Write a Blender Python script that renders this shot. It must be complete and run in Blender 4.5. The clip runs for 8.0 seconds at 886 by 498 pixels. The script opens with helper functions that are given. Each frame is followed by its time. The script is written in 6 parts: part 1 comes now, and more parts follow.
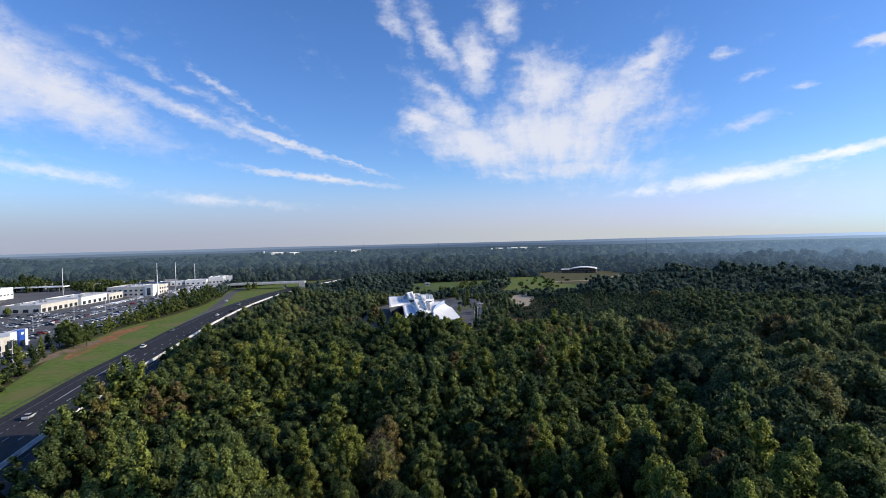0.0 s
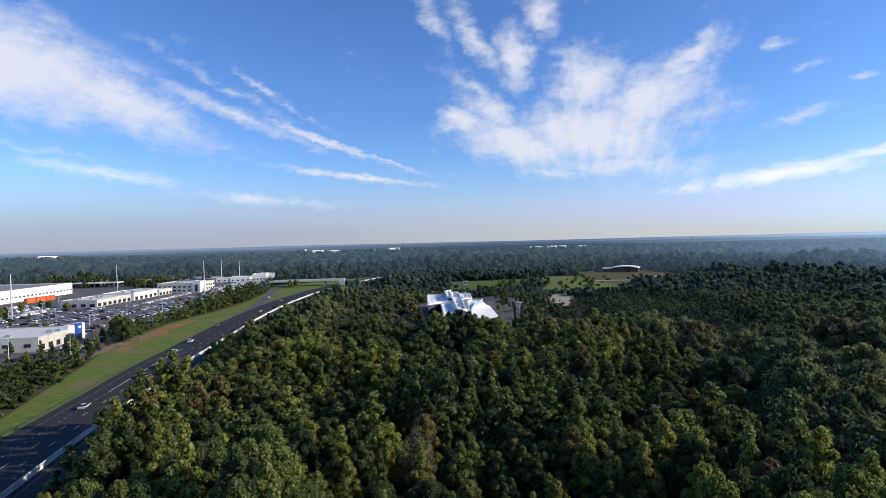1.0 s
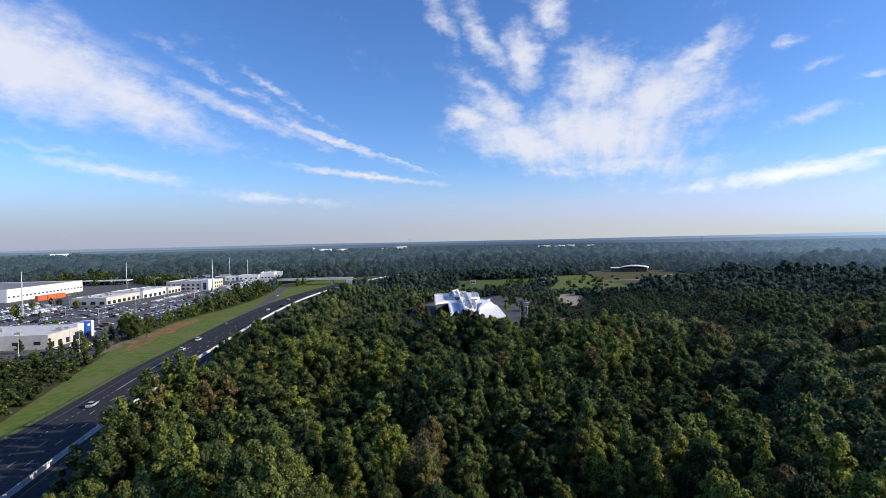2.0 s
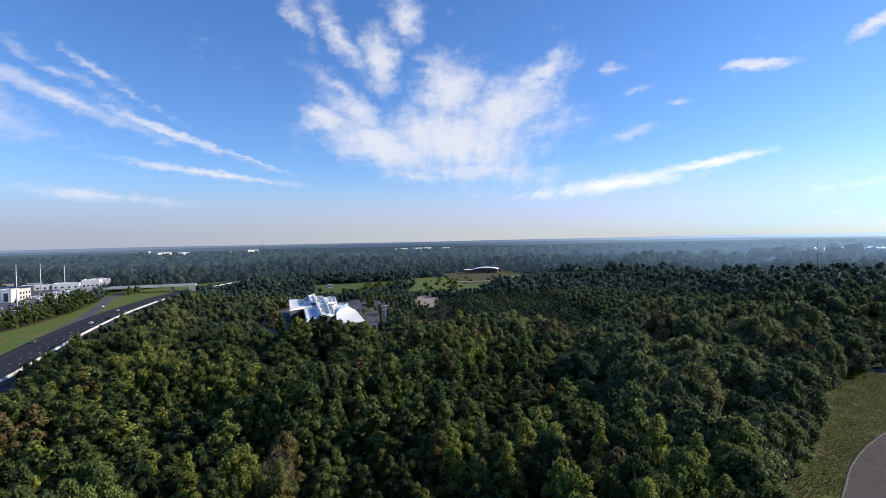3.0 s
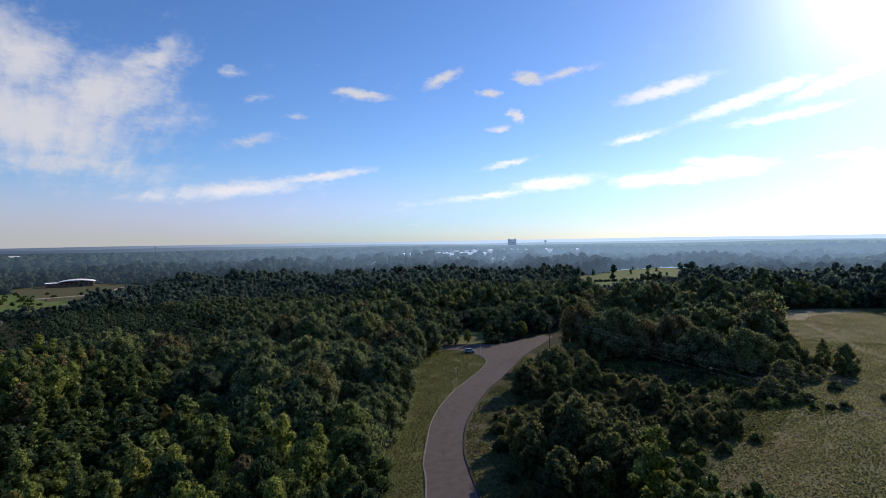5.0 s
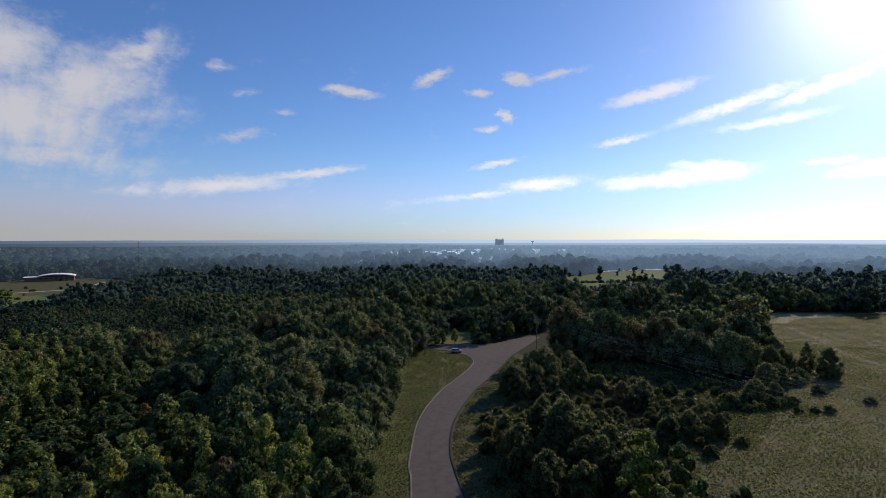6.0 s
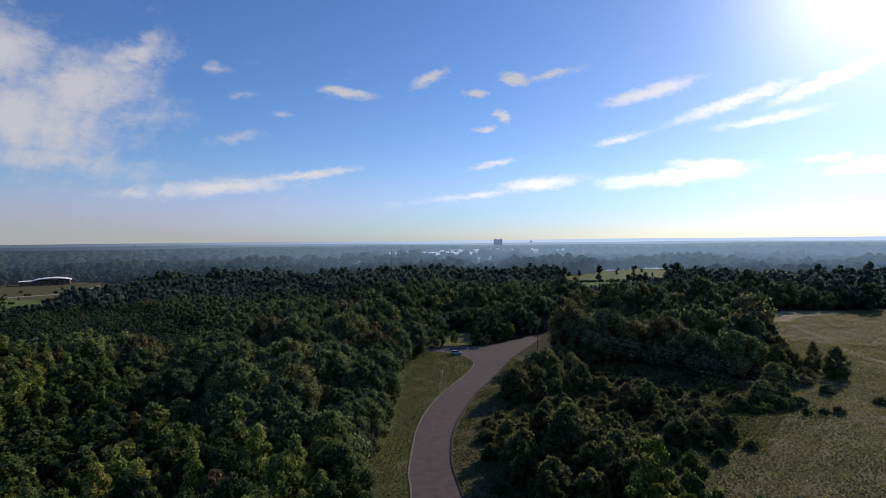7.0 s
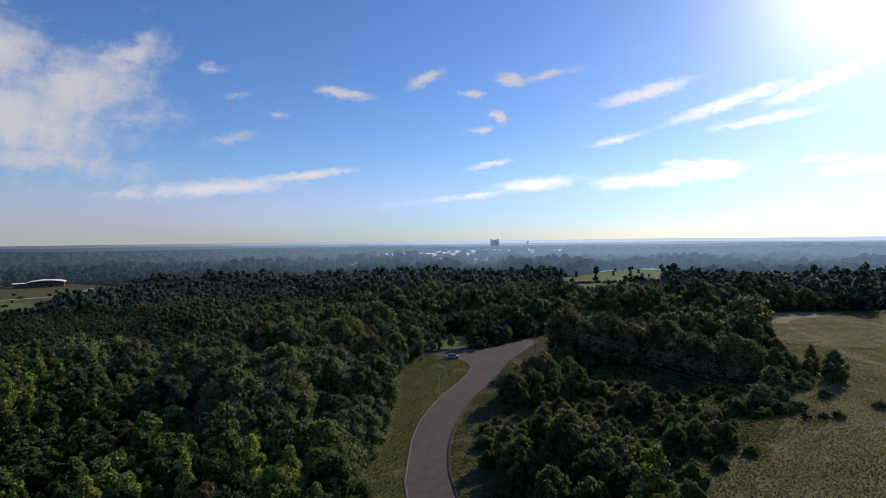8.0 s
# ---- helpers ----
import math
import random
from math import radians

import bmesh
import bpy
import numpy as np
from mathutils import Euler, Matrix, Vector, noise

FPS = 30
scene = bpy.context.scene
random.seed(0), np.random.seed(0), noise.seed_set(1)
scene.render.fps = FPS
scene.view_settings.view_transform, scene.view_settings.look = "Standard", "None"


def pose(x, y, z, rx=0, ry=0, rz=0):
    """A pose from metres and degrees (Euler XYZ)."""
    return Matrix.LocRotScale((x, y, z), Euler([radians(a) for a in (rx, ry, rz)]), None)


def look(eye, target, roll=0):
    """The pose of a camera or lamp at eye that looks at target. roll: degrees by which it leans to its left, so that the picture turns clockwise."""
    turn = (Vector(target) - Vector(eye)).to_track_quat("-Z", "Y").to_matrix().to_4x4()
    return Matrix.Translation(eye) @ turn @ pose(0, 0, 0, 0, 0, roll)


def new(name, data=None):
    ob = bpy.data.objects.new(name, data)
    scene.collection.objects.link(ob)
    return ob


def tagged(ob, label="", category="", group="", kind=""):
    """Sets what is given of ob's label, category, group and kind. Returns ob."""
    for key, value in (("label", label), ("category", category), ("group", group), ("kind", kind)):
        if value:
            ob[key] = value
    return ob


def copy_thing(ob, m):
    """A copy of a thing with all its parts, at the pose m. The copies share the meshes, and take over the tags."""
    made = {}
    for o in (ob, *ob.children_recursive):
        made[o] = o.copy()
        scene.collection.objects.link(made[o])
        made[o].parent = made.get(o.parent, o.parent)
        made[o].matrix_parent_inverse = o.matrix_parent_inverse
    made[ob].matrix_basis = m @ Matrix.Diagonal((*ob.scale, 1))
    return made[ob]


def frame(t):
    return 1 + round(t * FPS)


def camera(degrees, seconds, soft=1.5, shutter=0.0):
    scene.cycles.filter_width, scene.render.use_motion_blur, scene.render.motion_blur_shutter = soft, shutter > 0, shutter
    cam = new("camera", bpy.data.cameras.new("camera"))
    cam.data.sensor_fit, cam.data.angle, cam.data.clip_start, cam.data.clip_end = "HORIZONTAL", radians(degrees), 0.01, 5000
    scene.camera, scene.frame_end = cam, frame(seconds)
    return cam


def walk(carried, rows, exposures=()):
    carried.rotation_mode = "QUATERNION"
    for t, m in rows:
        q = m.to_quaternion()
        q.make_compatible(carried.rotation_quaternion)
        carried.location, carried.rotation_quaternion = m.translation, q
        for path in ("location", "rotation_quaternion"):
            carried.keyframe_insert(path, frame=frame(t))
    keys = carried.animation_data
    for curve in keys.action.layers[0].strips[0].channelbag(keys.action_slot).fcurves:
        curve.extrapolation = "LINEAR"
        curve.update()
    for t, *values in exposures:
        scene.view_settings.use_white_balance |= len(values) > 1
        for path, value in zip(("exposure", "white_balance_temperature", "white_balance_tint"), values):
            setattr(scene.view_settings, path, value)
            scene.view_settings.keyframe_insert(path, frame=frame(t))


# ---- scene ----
import itertools

cam = camera(79.6, 8.0, 0.7)
PATH = [
    (0.0, pose(-1.01, -4.03, 47.30, 89.33, 1.47, -6.30)),
    (0.5, pose(-1.10, -3.71, 47.25, 89.29, 1.42, -5.53)),
    (1.0, pose(-0.94, -2.86, 47.22, 89.25, 1.41, -2.19)),
    (1.2, pose(-0.90, -2.50, 47.26, 89.22, 1.39, -1.70)),
    (2.3, pose(-0.76, -0.63, 47.48, 89.14, 1.25, -1.36)),
    (2.5, pose(-0.68, -0.03, 47.54, 89.19, 1.12, -3.76)),
    (3.0, pose(-0.73, -0.03, 47.78, 89.12, 1.20, -16.60)),
    (3.5, pose(-1.26, 0.18, 47.44, 89.17, 1.17, -29.77)),
    (4.0, pose(-1.49, -0.00, 47.45, 89.17, 1.06, -32.83)),
    (4.5, pose(-1.21, -0.75, 47.68, 89.14, 1.02, -46.85)),
    (5.0, pose(-1.58, -0.34, 47.57, 89.12, 0.93, -55.81)),
    (6.5, pose(0.99, 1.81, 47.45, 89.02, 0.12, -57.29)),
    (7.0, pose(2.74, 3.00, 47.39, 89.06, 0.56, -57.33)),
    (7.5, pose(3.86, 3.71, 48.22, 89.07, 0.66, -57.58)),
    (8.0, pose(3.89, 3.77, 48.36, 89.11, 0.65, -57.69)),
]
EXPOSURES = [(0.0, 0.03, 6550, 10), (3.0, 0.08, 6550, 10), (4.0, 0.0, 6700, 10), (4.5, -0.12, 6800, 10), (5.0, -0.24, 6850, 11), (6.5, -0.5, 6900, 12), (8.0, -0.44, 6900, 12)]
walk(cam, PATH, EXPOSURES)

# ---- sky and sun ----
SUN_AZ, SUN_EL = 98.0, 23.0
SKY_SATURATION, SKY_TINT = 1.12, (0.95, 1.12, 1.50)
MILKY, DULL, CLOUD_WHITE = (4.9, 5.15, 5.35), (2.95, 3.2, 4.3), 6.6


def sun_direction():
    a, e = radians(SUN_AZ), radians(SUN_EL)
    return Vector((math.sin(a) * math.cos(e), math.cos(a) * math.cos(e), math.sin(e)))


sun = new("sun", bpy.data.lights.new("sun", "SUN"))
sun.data.energy, sun.data.angle, sun.data.color = 4.8, radians(0.53), (1.0, 0.90, 0.74)
sun.matrix_world = look(sun_direction() * 200, (0, 0, 0))

# clouds: azimuth, elevation, half width, half height (degrees), tilt, weight
BIG_CLOUDS = [
    (-36.0, 15.6, 9.0, 3.8, -14.0, 1.0), (-29.0, 13.4, 6.5, 2.5, -17.0, 0.95), (-24.0, 11.4, 5.0, 1.3, -19.0, 0.55), (-19.0, 15.2, 8.0, 0.6, -25.0, 0.5), (-36.0, 9.0, 6.0, 0.5, -8.0, 0.5),
    (18.3, 10.6, 8.0, 3.6, -6.0, 1.0), (17.3, 15.6, 3.6, 3.4, 70.0, 0.9), (23.5, 13.4, 5.4, 2.8, 25.0, 0.95), (27.0, 16.4, 4.4, 1.3, 30.0, 0.8),
    (10.5, 10.4, 6.5, 2.4, -16.0, 0.95), (8.0, 13.6, 4.2, 1.5, -24.0, 0.8), (21.0, 7.4, 7.0, 1.2, -4.0, 0.75),
    (10.4, 18.6, 1.9, 3.0, 10.0, 0.9), (6.0, 20.8, 4.6, 1.3, -52.0, 0.7), (13.2, 22.6, 1.9, 2.0, 20.0, 0.8), (4.6, 12.6, 2.8, 1.2, -5.0, 0.85),
    (5.6, 16.0, 5.0, 1.0, -32.0, 0.55), (1.8, 22.6, 3.0, 1.0, -60.0, 0.5), (13.5, 7.2, 4.2, 1.0, -8.0, 0.7), (27.5, 11.5, 5.0, 1.6, 12.0, 0.55),
]
STREAKS = [
    (-19.0, 13.2, 7.5, 0.75, -20.0, 0.75), (-10.2, 10.8, 7.0, 0.42, -19.0, 0.85), (-3.6, 8.7, 4.6, 0.22, -19.0, 0.7), (-6.9, 7.1, 7.4, 0.34, -7.0, 0.9),
    (-15.8, 4.7, 7.5, 0.55, -4.0, 0.6), (-31.0, 7.2, 7.0, 0.65, -8.0, 0.65), (-16.0, 15.6, 3.0, 0.35, -30.0, 0.5), (-13.0, 13.6, 4.5, 0.3, -28.0, 0.45),
    (35.0, 5.5, 6.6, 0.75, 6.0, 0.95), (43.0, 6.9, 4.8, 0.42, 8.0, 0.95), (36.0, 10.3, 3.0, 0.55, 14.0, 0.6), (27.5, 4.5, 3.2, 0.5, 0.0, 0.55),
    (56.1, 16.9, 2.0, 0.5, 24.0, 0.9), (47.4, 15.3, 2.7, 0.42, -6.0, 0.95), (61.0, 15.3, 1.1, 0.36, 0.0, 1.1), (65.2, 16.6, 1.3, 0.55, -10.0, 1.1),
    (69.0, 16.8, 3.2, 0.35, 10.0, 0.7), (63.9, 12.9, 0.8, 0.55, -40.0, 1.1), (62.1, 11.7, 1.0, 0.28, 5.0, 1.0), (78.8, 14.3, 4.0, 0.6, 10.0, 1.15),
    (85.3, 12.4, 4.8, 0.55, 14.0, 0.95), (94.0, 13.6, 4.4, 0.5, 18.0, 1.0), (88.7, 10.7, 4.0, 0.4, 4.0, 0.75), (75.8, 10.0, 2.5, 0.38, 10.0, 0.9),
    (63.0, 8.1, 2.3, 0.32, 10.0, 0.85), (80.5, 6.0, 6.4, 0.75, 4.0, 1.0), (83.8, 7.0, 3.2, 0.5, -6.0, 0.95), (67.7, 5.9, 4.2, 0.65, 4.0, 0.95),
    (60.5, 4.7, 5.4, 0.4, 5.0, 0.7), (96.5, 5.9, 2.6, 0.6, 4.0, 0.9), (93.0, 6.8, 1.8, 0.28, 0.0, 0.8), (34.2, 16.7, 1.5, 0.5, 0.0, 0.55), (40.5, 12.9, 1.4, 0.3, 0.0, 0.6),
    (36.5, 14.5, 1.6, 0.3, 10.0, 0.4),
]


def math_node(nt, op, a, b=None, clamp=False):
    n = nt.nodes.new("ShaderNodeMath")
    n.operation, n.use_clamp = op, clamp
    for i, v in enumerate((a, b)):
        if v is None:
            continue
        if isinstance(v, (int, float)):
            n.inputs[i].default_value = v
        else:
            nt.links.new(v, n.inputs[i])
    return n.outputs[0]


def vmath(nt, op, a, b=None):
    n = nt.nodes.new("ShaderNodeVectorMath")
    n.operation = op
    for i, v in enumerate((a, b)):
        if v is None:
            continue
        if isinstance(v, tuple):
            n.inputs[i].default_value = v
        else:
            nt.links.new(v, n.inputs[i])
    return n.outputs["Value"] if op in ("LENGTH", "DOT_PRODUCT") else n.outputs[0]


def make_world():
    w = bpy.data.worlds.new("sky")
    scene.world = w
    w.use_nodes = True
    nt = w.node_tree
    nt.nodes.clear()
    sky = nt.nodes.new("ShaderNodeTexSky")
    sky.sky_type, sky.sun_disc = "NISHITA", False
    sky.sun_elevation, sky.sun_rotation = radians(SUN_EL), radians(SUN_AZ)
    sky.altitude, sky.air_density, sky.dust_density, sky.ozone_density = 200, 1.0, 0.28, 3.0
    way = nt.nodes.new("ShaderNodeTexCoord").outputs["Generated"]
    way = vmath(nt, "NORMALIZE", way)
    sep = nt.nodes.new("ShaderNodeSeparateXYZ")
    nt.links.new(way, sep.inputs[0])
    az = math_node(nt, "MULTIPLY", math_node(nt, "ARCTAN2", sep.outputs[0], sep.outputs[1]), 57.29578)
    el = math_node(nt, "MULTIPLY", math_node(nt, "ARCSINE", sep.outputs[2]), 57.29578)
    comb = nt.nodes.new("ShaderNodeCombineXYZ")
    nt.links.new(az, comb.inputs[0])
    nt.links.new(el, comb.inputs[1])
    uv = comb.outputs[0]

    def fbm(scale, detail, rough, stretch, turn=0.0):
        m = nt.nodes.new("ShaderNodeMapping")
        m.inputs["Scale"].default_value = stretch
        m.inputs["Rotation"].default_value = (0, 0, radians(turn))
        nt.links.new(uv, m.inputs[0])
        n = nt.nodes.new("ShaderNodeTexNoise")
        n.inputs["Scale"].default_value, n.inputs["Detail"].default_value, n.inputs["Roughness"].default_value = scale, detail, rough
        nt.links.new(m.outputs[0], n.inputs["Vector"])
        return n

    # the coordinates are pulled about by noise, so that the edges fray
    def pulled(scale, by):
        warp = fbm(scale, 7.0, 0.62, (1, 1.9, 1))
        return vmath(nt, "ADD", uv, vmath(nt, "MULTIPLY", vmath(nt, "SUBTRACT", warp.outputs["Color"], (0.5, 0.5, 0.5)), by))

    def sum_of(rows, where, reach):
        total = None
        for ca, ce, hw, hh, tilt, weight in rows:
            m = nt.nodes.new("ShaderNodeMapping")
            m.vector_type = "TEXTURE"
            m.inputs["Location"].default_value = (ca, ce, 0)
            m.inputs["Rotation"].default_value = (0, 0, radians(tilt))
            m.inputs["Scale"].default_value = (hw, hh, 1)
            nt.links.new(where, m.inputs[0])
            d = vmath(nt, "LENGTH", m.outputs[0])
            b = math_node(nt, "MULTIPLY", math_node(nt, "SUBTRACT", 1.0, math_node(nt, "MULTIPLY", d, reach), True), weight * 1.5)
            total = b if total is None else math_node(nt, "MAXIMUM", total, b)
        return total

    big = sum_of(BIG_CLOUDS, pulled(0.22, (5.5, 3.6, 0.0)), 0.60)
    small = sum_of(STREAKS, pulled(0.85, (3.0, 1.0, 0.0)), 0.60)
    grain = fbm(0.55, 10.0, 0.68, (1, 1.7, 1), 20)
    wisps = fbm(0.28, 8.0, 0.6, (1, 2.6, 1), -24)
    # high cloud combed in lines that run together over one point of the horizon
    off = vmath(nt, "SUBTRACT", uv, (17.5, -9.0, 0.0))
    so = nt.nodes.new("ShaderNodeSeparateXYZ")
    nt.links.new(off, so.inputs[0])
    cc = nt.nodes.new("ShaderNodeCombineXYZ")
    nt.links.new(math_node(nt, "MULTIPLY", math_node(nt, "ARCTAN2", so.outputs[0], so.outputs[1]), 13.0), cc.inputs[0])
    nt.links.new(math_node(nt, "MULTIPLY", vmath(nt, "LENGTH", off), 0.16), cc.inputs[1])
    rays = nt.nodes.new("ShaderNodeTexNoise")
    rays.inputs["Scale"].default_value, rays.inputs["Detail"].default_value, rays.inputs["Roughness"].default_value = 1.0, 9.0, 0.62
    nt.links.new(vmath(nt, "ADD", cc.outputs[0], vmath(nt, "MULTIPLY", grain.outputs["Color"], (1.1, 0.7, 0.0))), rays.inputs["Vector"])
    g = math_node(nt, "ADD", math_node(nt, "MULTIPLY", math_node(nt, "SUBTRACT", grain.outputs[0], 0.5), 0.8),
                  math_node(nt, "MULTIPLY", math_node(nt, "SUBTRACT", wisps.outputs[0], 0.5), 0.5))
    g = math_node(nt, "ADD", g, math_node(nt, "MULTIPLY", math_node(nt, "SUBTRACT", rays.outputs[0], 0.5), 1.15))
    cover = math_node(nt, "MAXIMUM", math_node(nt, "ADD", big, g), math_node(nt, "ADD", small, math_node(nt, "MULTIPLY", g, 1.15)))
    ramp = nt.nodes.new("ShaderNodeMapRange")
    ramp.interpolation_type = "SMOOTHSTEP"
    ramp.inputs["From Min"].default_value, ramp.inputs["From Max"].default_value = 0.12, 1.38
    ramp.inputs["To Max"].default_value = 0.92
    nt.links.new(cover, ramp.inputs["Value"])
    # a clear autumn morning: a deep blue sky, milky towards the horizon
    hs = nt.nodes.new("ShaderNodeHueSaturation")
    hs.inputs["Saturation"].default_value = SKY_SATURATION
    nt.links.new(sky.outputs[0], hs.inputs["Color"])
    tint = vmath(nt, "MULTIPLY", hs.outputs[0], SKY_TINT)
    # the bright air round the sun
    near = math_node(nt, "POWER", math_node(nt, "MAXIMUM", vmath(nt, "DOT_PRODUCT", way, tuple(sun_direction())), 0.0), 110.0)
    cg = nt.nodes.new("ShaderNodeCombineXYZ")
    for i, k in enumerate((11.0, 10.4, 9.2)):
        nt.links.new(math_node(nt, "MULTIPLY", near, k), cg.inputs[i])
    tint = vmath(nt, "ADD", tint, cg.outputs[0])
    milky = nt.nodes.new("ShaderNodeMapRange")
    milky.interpolation_type = "SMOOTHERSTEP"
    milky.inputs["From Min"].default_value, milky.inputs["From Max"].default_value = 9.0, -0.5
    milky.inputs["To Max"].default_value = 0.90
    nt.links.new(el, milky.inputs["Value"])
    mix0 = nt.nodes.new("ShaderNodeMix")
    mix0.data_type = "RGBA"
    nt.links.new(milky.outputs[0], mix0.inputs["Factor"])
    nt.links.new(tint, mix0.inputs["A"])
    side = nt.nodes.new("ShaderNodeMapRange")
    side.interpolation_type = "SMOOTHSTEP"
    side.inputs["From Min"].default_value, side.inputs["From Max"].default_value = -0.75, 0.65
    nt.links.new(vmath(nt, "DOT_PRODUCT", way, (math.sin(radians(SUN_AZ)), math.cos(radians(SUN_AZ)), 0.0)), side.inputs["Value"])
    haze = nt.nodes.new("ShaderNodeMix")
    haze.data_type = "RGBA"
    nt.links.new(side.outputs[0], haze.inputs["Factor"])
    haze.inputs["A"].default_value = (*DULL, 1)
    nt.links.new(vmath(nt, "MAXIMUM", vmath(nt, "MULTIPLY", tint, (0.72, 0.80, 1.00)), MILKY), haze.inputs["B"])
    nt.links.new(haze.outputs["Result"], mix0.inputs["B"])
    mix = nt.nodes.new("ShaderNodeMix")
    mix.data_type = "RGBA"
    nt.links.new(ramp.outputs[0], mix.inputs["Factor"])
    nt.links.new(mix0.outputs["Result"], mix.inputs["A"])
    bw = nt.nodes.new("ShaderNodeRGBToBW")
    nt.links.new(mix0.outputs["Result"], bw.inputs[0])
    white = math_node(nt, "MAXIMUM", math_node(nt, "MULTIPLY", bw.outputs[0], 1.5), CLOUD_WHITE)
    cw = nt.nodes.new("ShaderNodeCombineXYZ")
    nt.links.new(math_node(nt, "MULTIPLY", white, 0.97), cw.inputs[0])
    nt.links.new(math_node(nt, "MULTIPLY", white, 1.00), cw.inputs[1])
    nt.links.new(math_node(nt, "MULTIPLY", white, 1.12), cw.inputs[2])
    nt.links.new(cw.outputs[0], mix.inputs["B"])
    bg = nt.nodes.new("ShaderNodeBackground")
    bg.inputs["Strength"].default_value = 0.12
    nt.links.new(mix.outputs["Result"], bg.inputs[0])
    out = nt.nodes.new("ShaderNodeOutputWorld")
    nt.links.new(bg.outputs[0], out.inputs[0])


make_world()

# ---- materials ----


def material(name, dark, light, scale=1.0, rough=0.8, metal=0.0, bump=0.0, bump_scale=8.0, detail=6.0, third=None, third_scale=0.08, spread=(0.3, 0.7), random_by=None, amount=0.0, coords="Object"):
    """Two colours mixed by noise, a third in large patches, some relief."""
    m = bpy.data.materials.new(name)
    m.use_nodes = True
    nt = m.node_tree
    b = nt.nodes["Principled BSDF"]
    b.inputs["Roughness"].default_value, b.inputs["Metallic"].default_value = rough, metal
    b.inputs["Specular IOR Level"].default_value = 0.08 if rough > 0.82 else 0.4
    co = nt.nodes.new("ShaderNodeTexCoord").outputs[coords]
    n = nt.nodes.new("ShaderNodeTexNoise")
    n.inputs["Scale"].default_value, n.inputs["Detail"].default_value = scale, detail
    nt.links.new(co, n.inputs["Vector"])
    r = nt.nodes.new("ShaderNodeValToRGB")
    r.color_ramp.elements[0].position, r.color_ramp.elements[1].position = spread
    r.color_ramp.elements[0].color, r.color_ramp.elements[1].color = (*dark, 1), (*light, 1)
    nt.links.new(n.outputs[0], r.inputs[0])
    colour = r.outputs[0]
    if third:
        n2 = nt.nodes.new("ShaderNodeTexNoise")
        n2.inputs["Scale"].default_value, n2.inputs["Detail"].default_value = third_scale, 5.0
        nt.links.new(co, n2.inputs["Vector"])
        r2 = nt.nodes.new("ShaderNodeMapRange")
        r2.inputs["From Min"].default_value, r2.inputs["From Max"].default_value = 0.48, 0.66
        nt.links.new(n2.outputs[0], r2.inputs[0])
        mx = nt.nodes.new("ShaderNodeMix")
        mx.data_type = "RGBA"
        nt.links.new(r2.outputs[0], mx.inputs["Factor"])
        nt.links.new(colour, mx.inputs["A"])
        mx.inputs["B"].default_value = (*third, 1)
        colour = mx.outputs["Result"]
    if random_by:
        if random_by == "island":
            rnd = nt.nodes.new("ShaderNodeNewGeometry").outputs["Random Per Island"]
        elif random_by == "object":
            rnd = nt.nodes.new("ShaderNodeObjectInfo").outputs["Random"]
        hs = nt.nodes.new("ShaderNodeHueSaturation")
        v = math_node(nt, "ADD", math_node(nt, "MULTIPLY", rnd, 2 * amount), 1.0 - amount)
        nt.links.new(v, hs.inputs["Value"])
        nt.links.new(colour, hs.inputs["Color"])
        colour = hs.outputs[0]
    nt.links.new(colour, b.inputs["Base Color"])
    if bump:
        n3 = nt.nodes.new("ShaderNodeTexNoise")
        n3.inputs["Scale"].default_value, n3.inputs["Detail"].default_value = bump_scale, 4.0
        nt.links.new(co, n3.inputs["Vector"])
        bp = nt.nodes.new("ShaderNodeBump")
        bp.inputs["Strength"].default_value, bp.inputs["Distance"].default_value = min(1.0, bump), bump * 0.2
        nt.links.new(n3.outputs[0], bp.inputs["Height"])
        nt.links.new(bp.outputs[0], b.inputs["Normal"])
    return m


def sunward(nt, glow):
    """The glow of the far backdrop, put in for haze: the air is lighter on the sun's side."""
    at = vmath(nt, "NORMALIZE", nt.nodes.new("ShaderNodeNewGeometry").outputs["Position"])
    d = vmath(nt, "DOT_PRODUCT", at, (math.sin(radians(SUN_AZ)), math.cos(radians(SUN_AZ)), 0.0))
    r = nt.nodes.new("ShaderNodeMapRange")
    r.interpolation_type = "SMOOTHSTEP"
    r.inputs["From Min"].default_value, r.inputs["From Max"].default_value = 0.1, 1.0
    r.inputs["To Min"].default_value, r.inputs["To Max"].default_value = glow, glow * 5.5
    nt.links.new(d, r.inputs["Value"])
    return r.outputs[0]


GREENS = [(0.0, (0.049, 0.077, 0.034)), (0.2, (0.082, 0.114, 0.042)), (0.5, (0.132, 0.168, 0.054)), (0.72, (0.185, 0.224, 0.063)),
          (0.93, (0.275, 0.301, 0.063)), (0.975, (0.227, 0.197, 0.067)), (1.0, (0.207, 0.148, 0.076))]
OLIVES = [(0.0, (0.078, 0.110, 0.062)), (0.3, (0.126, 0.166, 0.080)), (0.6, (0.182, 0.220, 0.094)), (0.85, (0.268, 0.297, 0.107)), (0.95, (0.241, 0.214, 0.094)), (1.0, (0.208, 0.168, 0.078))]
# bluish for the pines and, in part, for the haze before them
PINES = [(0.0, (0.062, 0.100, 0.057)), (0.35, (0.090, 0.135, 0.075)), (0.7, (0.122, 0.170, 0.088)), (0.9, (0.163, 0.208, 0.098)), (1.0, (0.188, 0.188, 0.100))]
# bluer and greyer leaf colours that carry the haze of distance
HAZED_PINES = [(0.0, (0.053, 0.081, 0.064)), (0.5, (0.078, 0.113, 0.087)), (1.0, (0.113, 0.147, 0.108))]


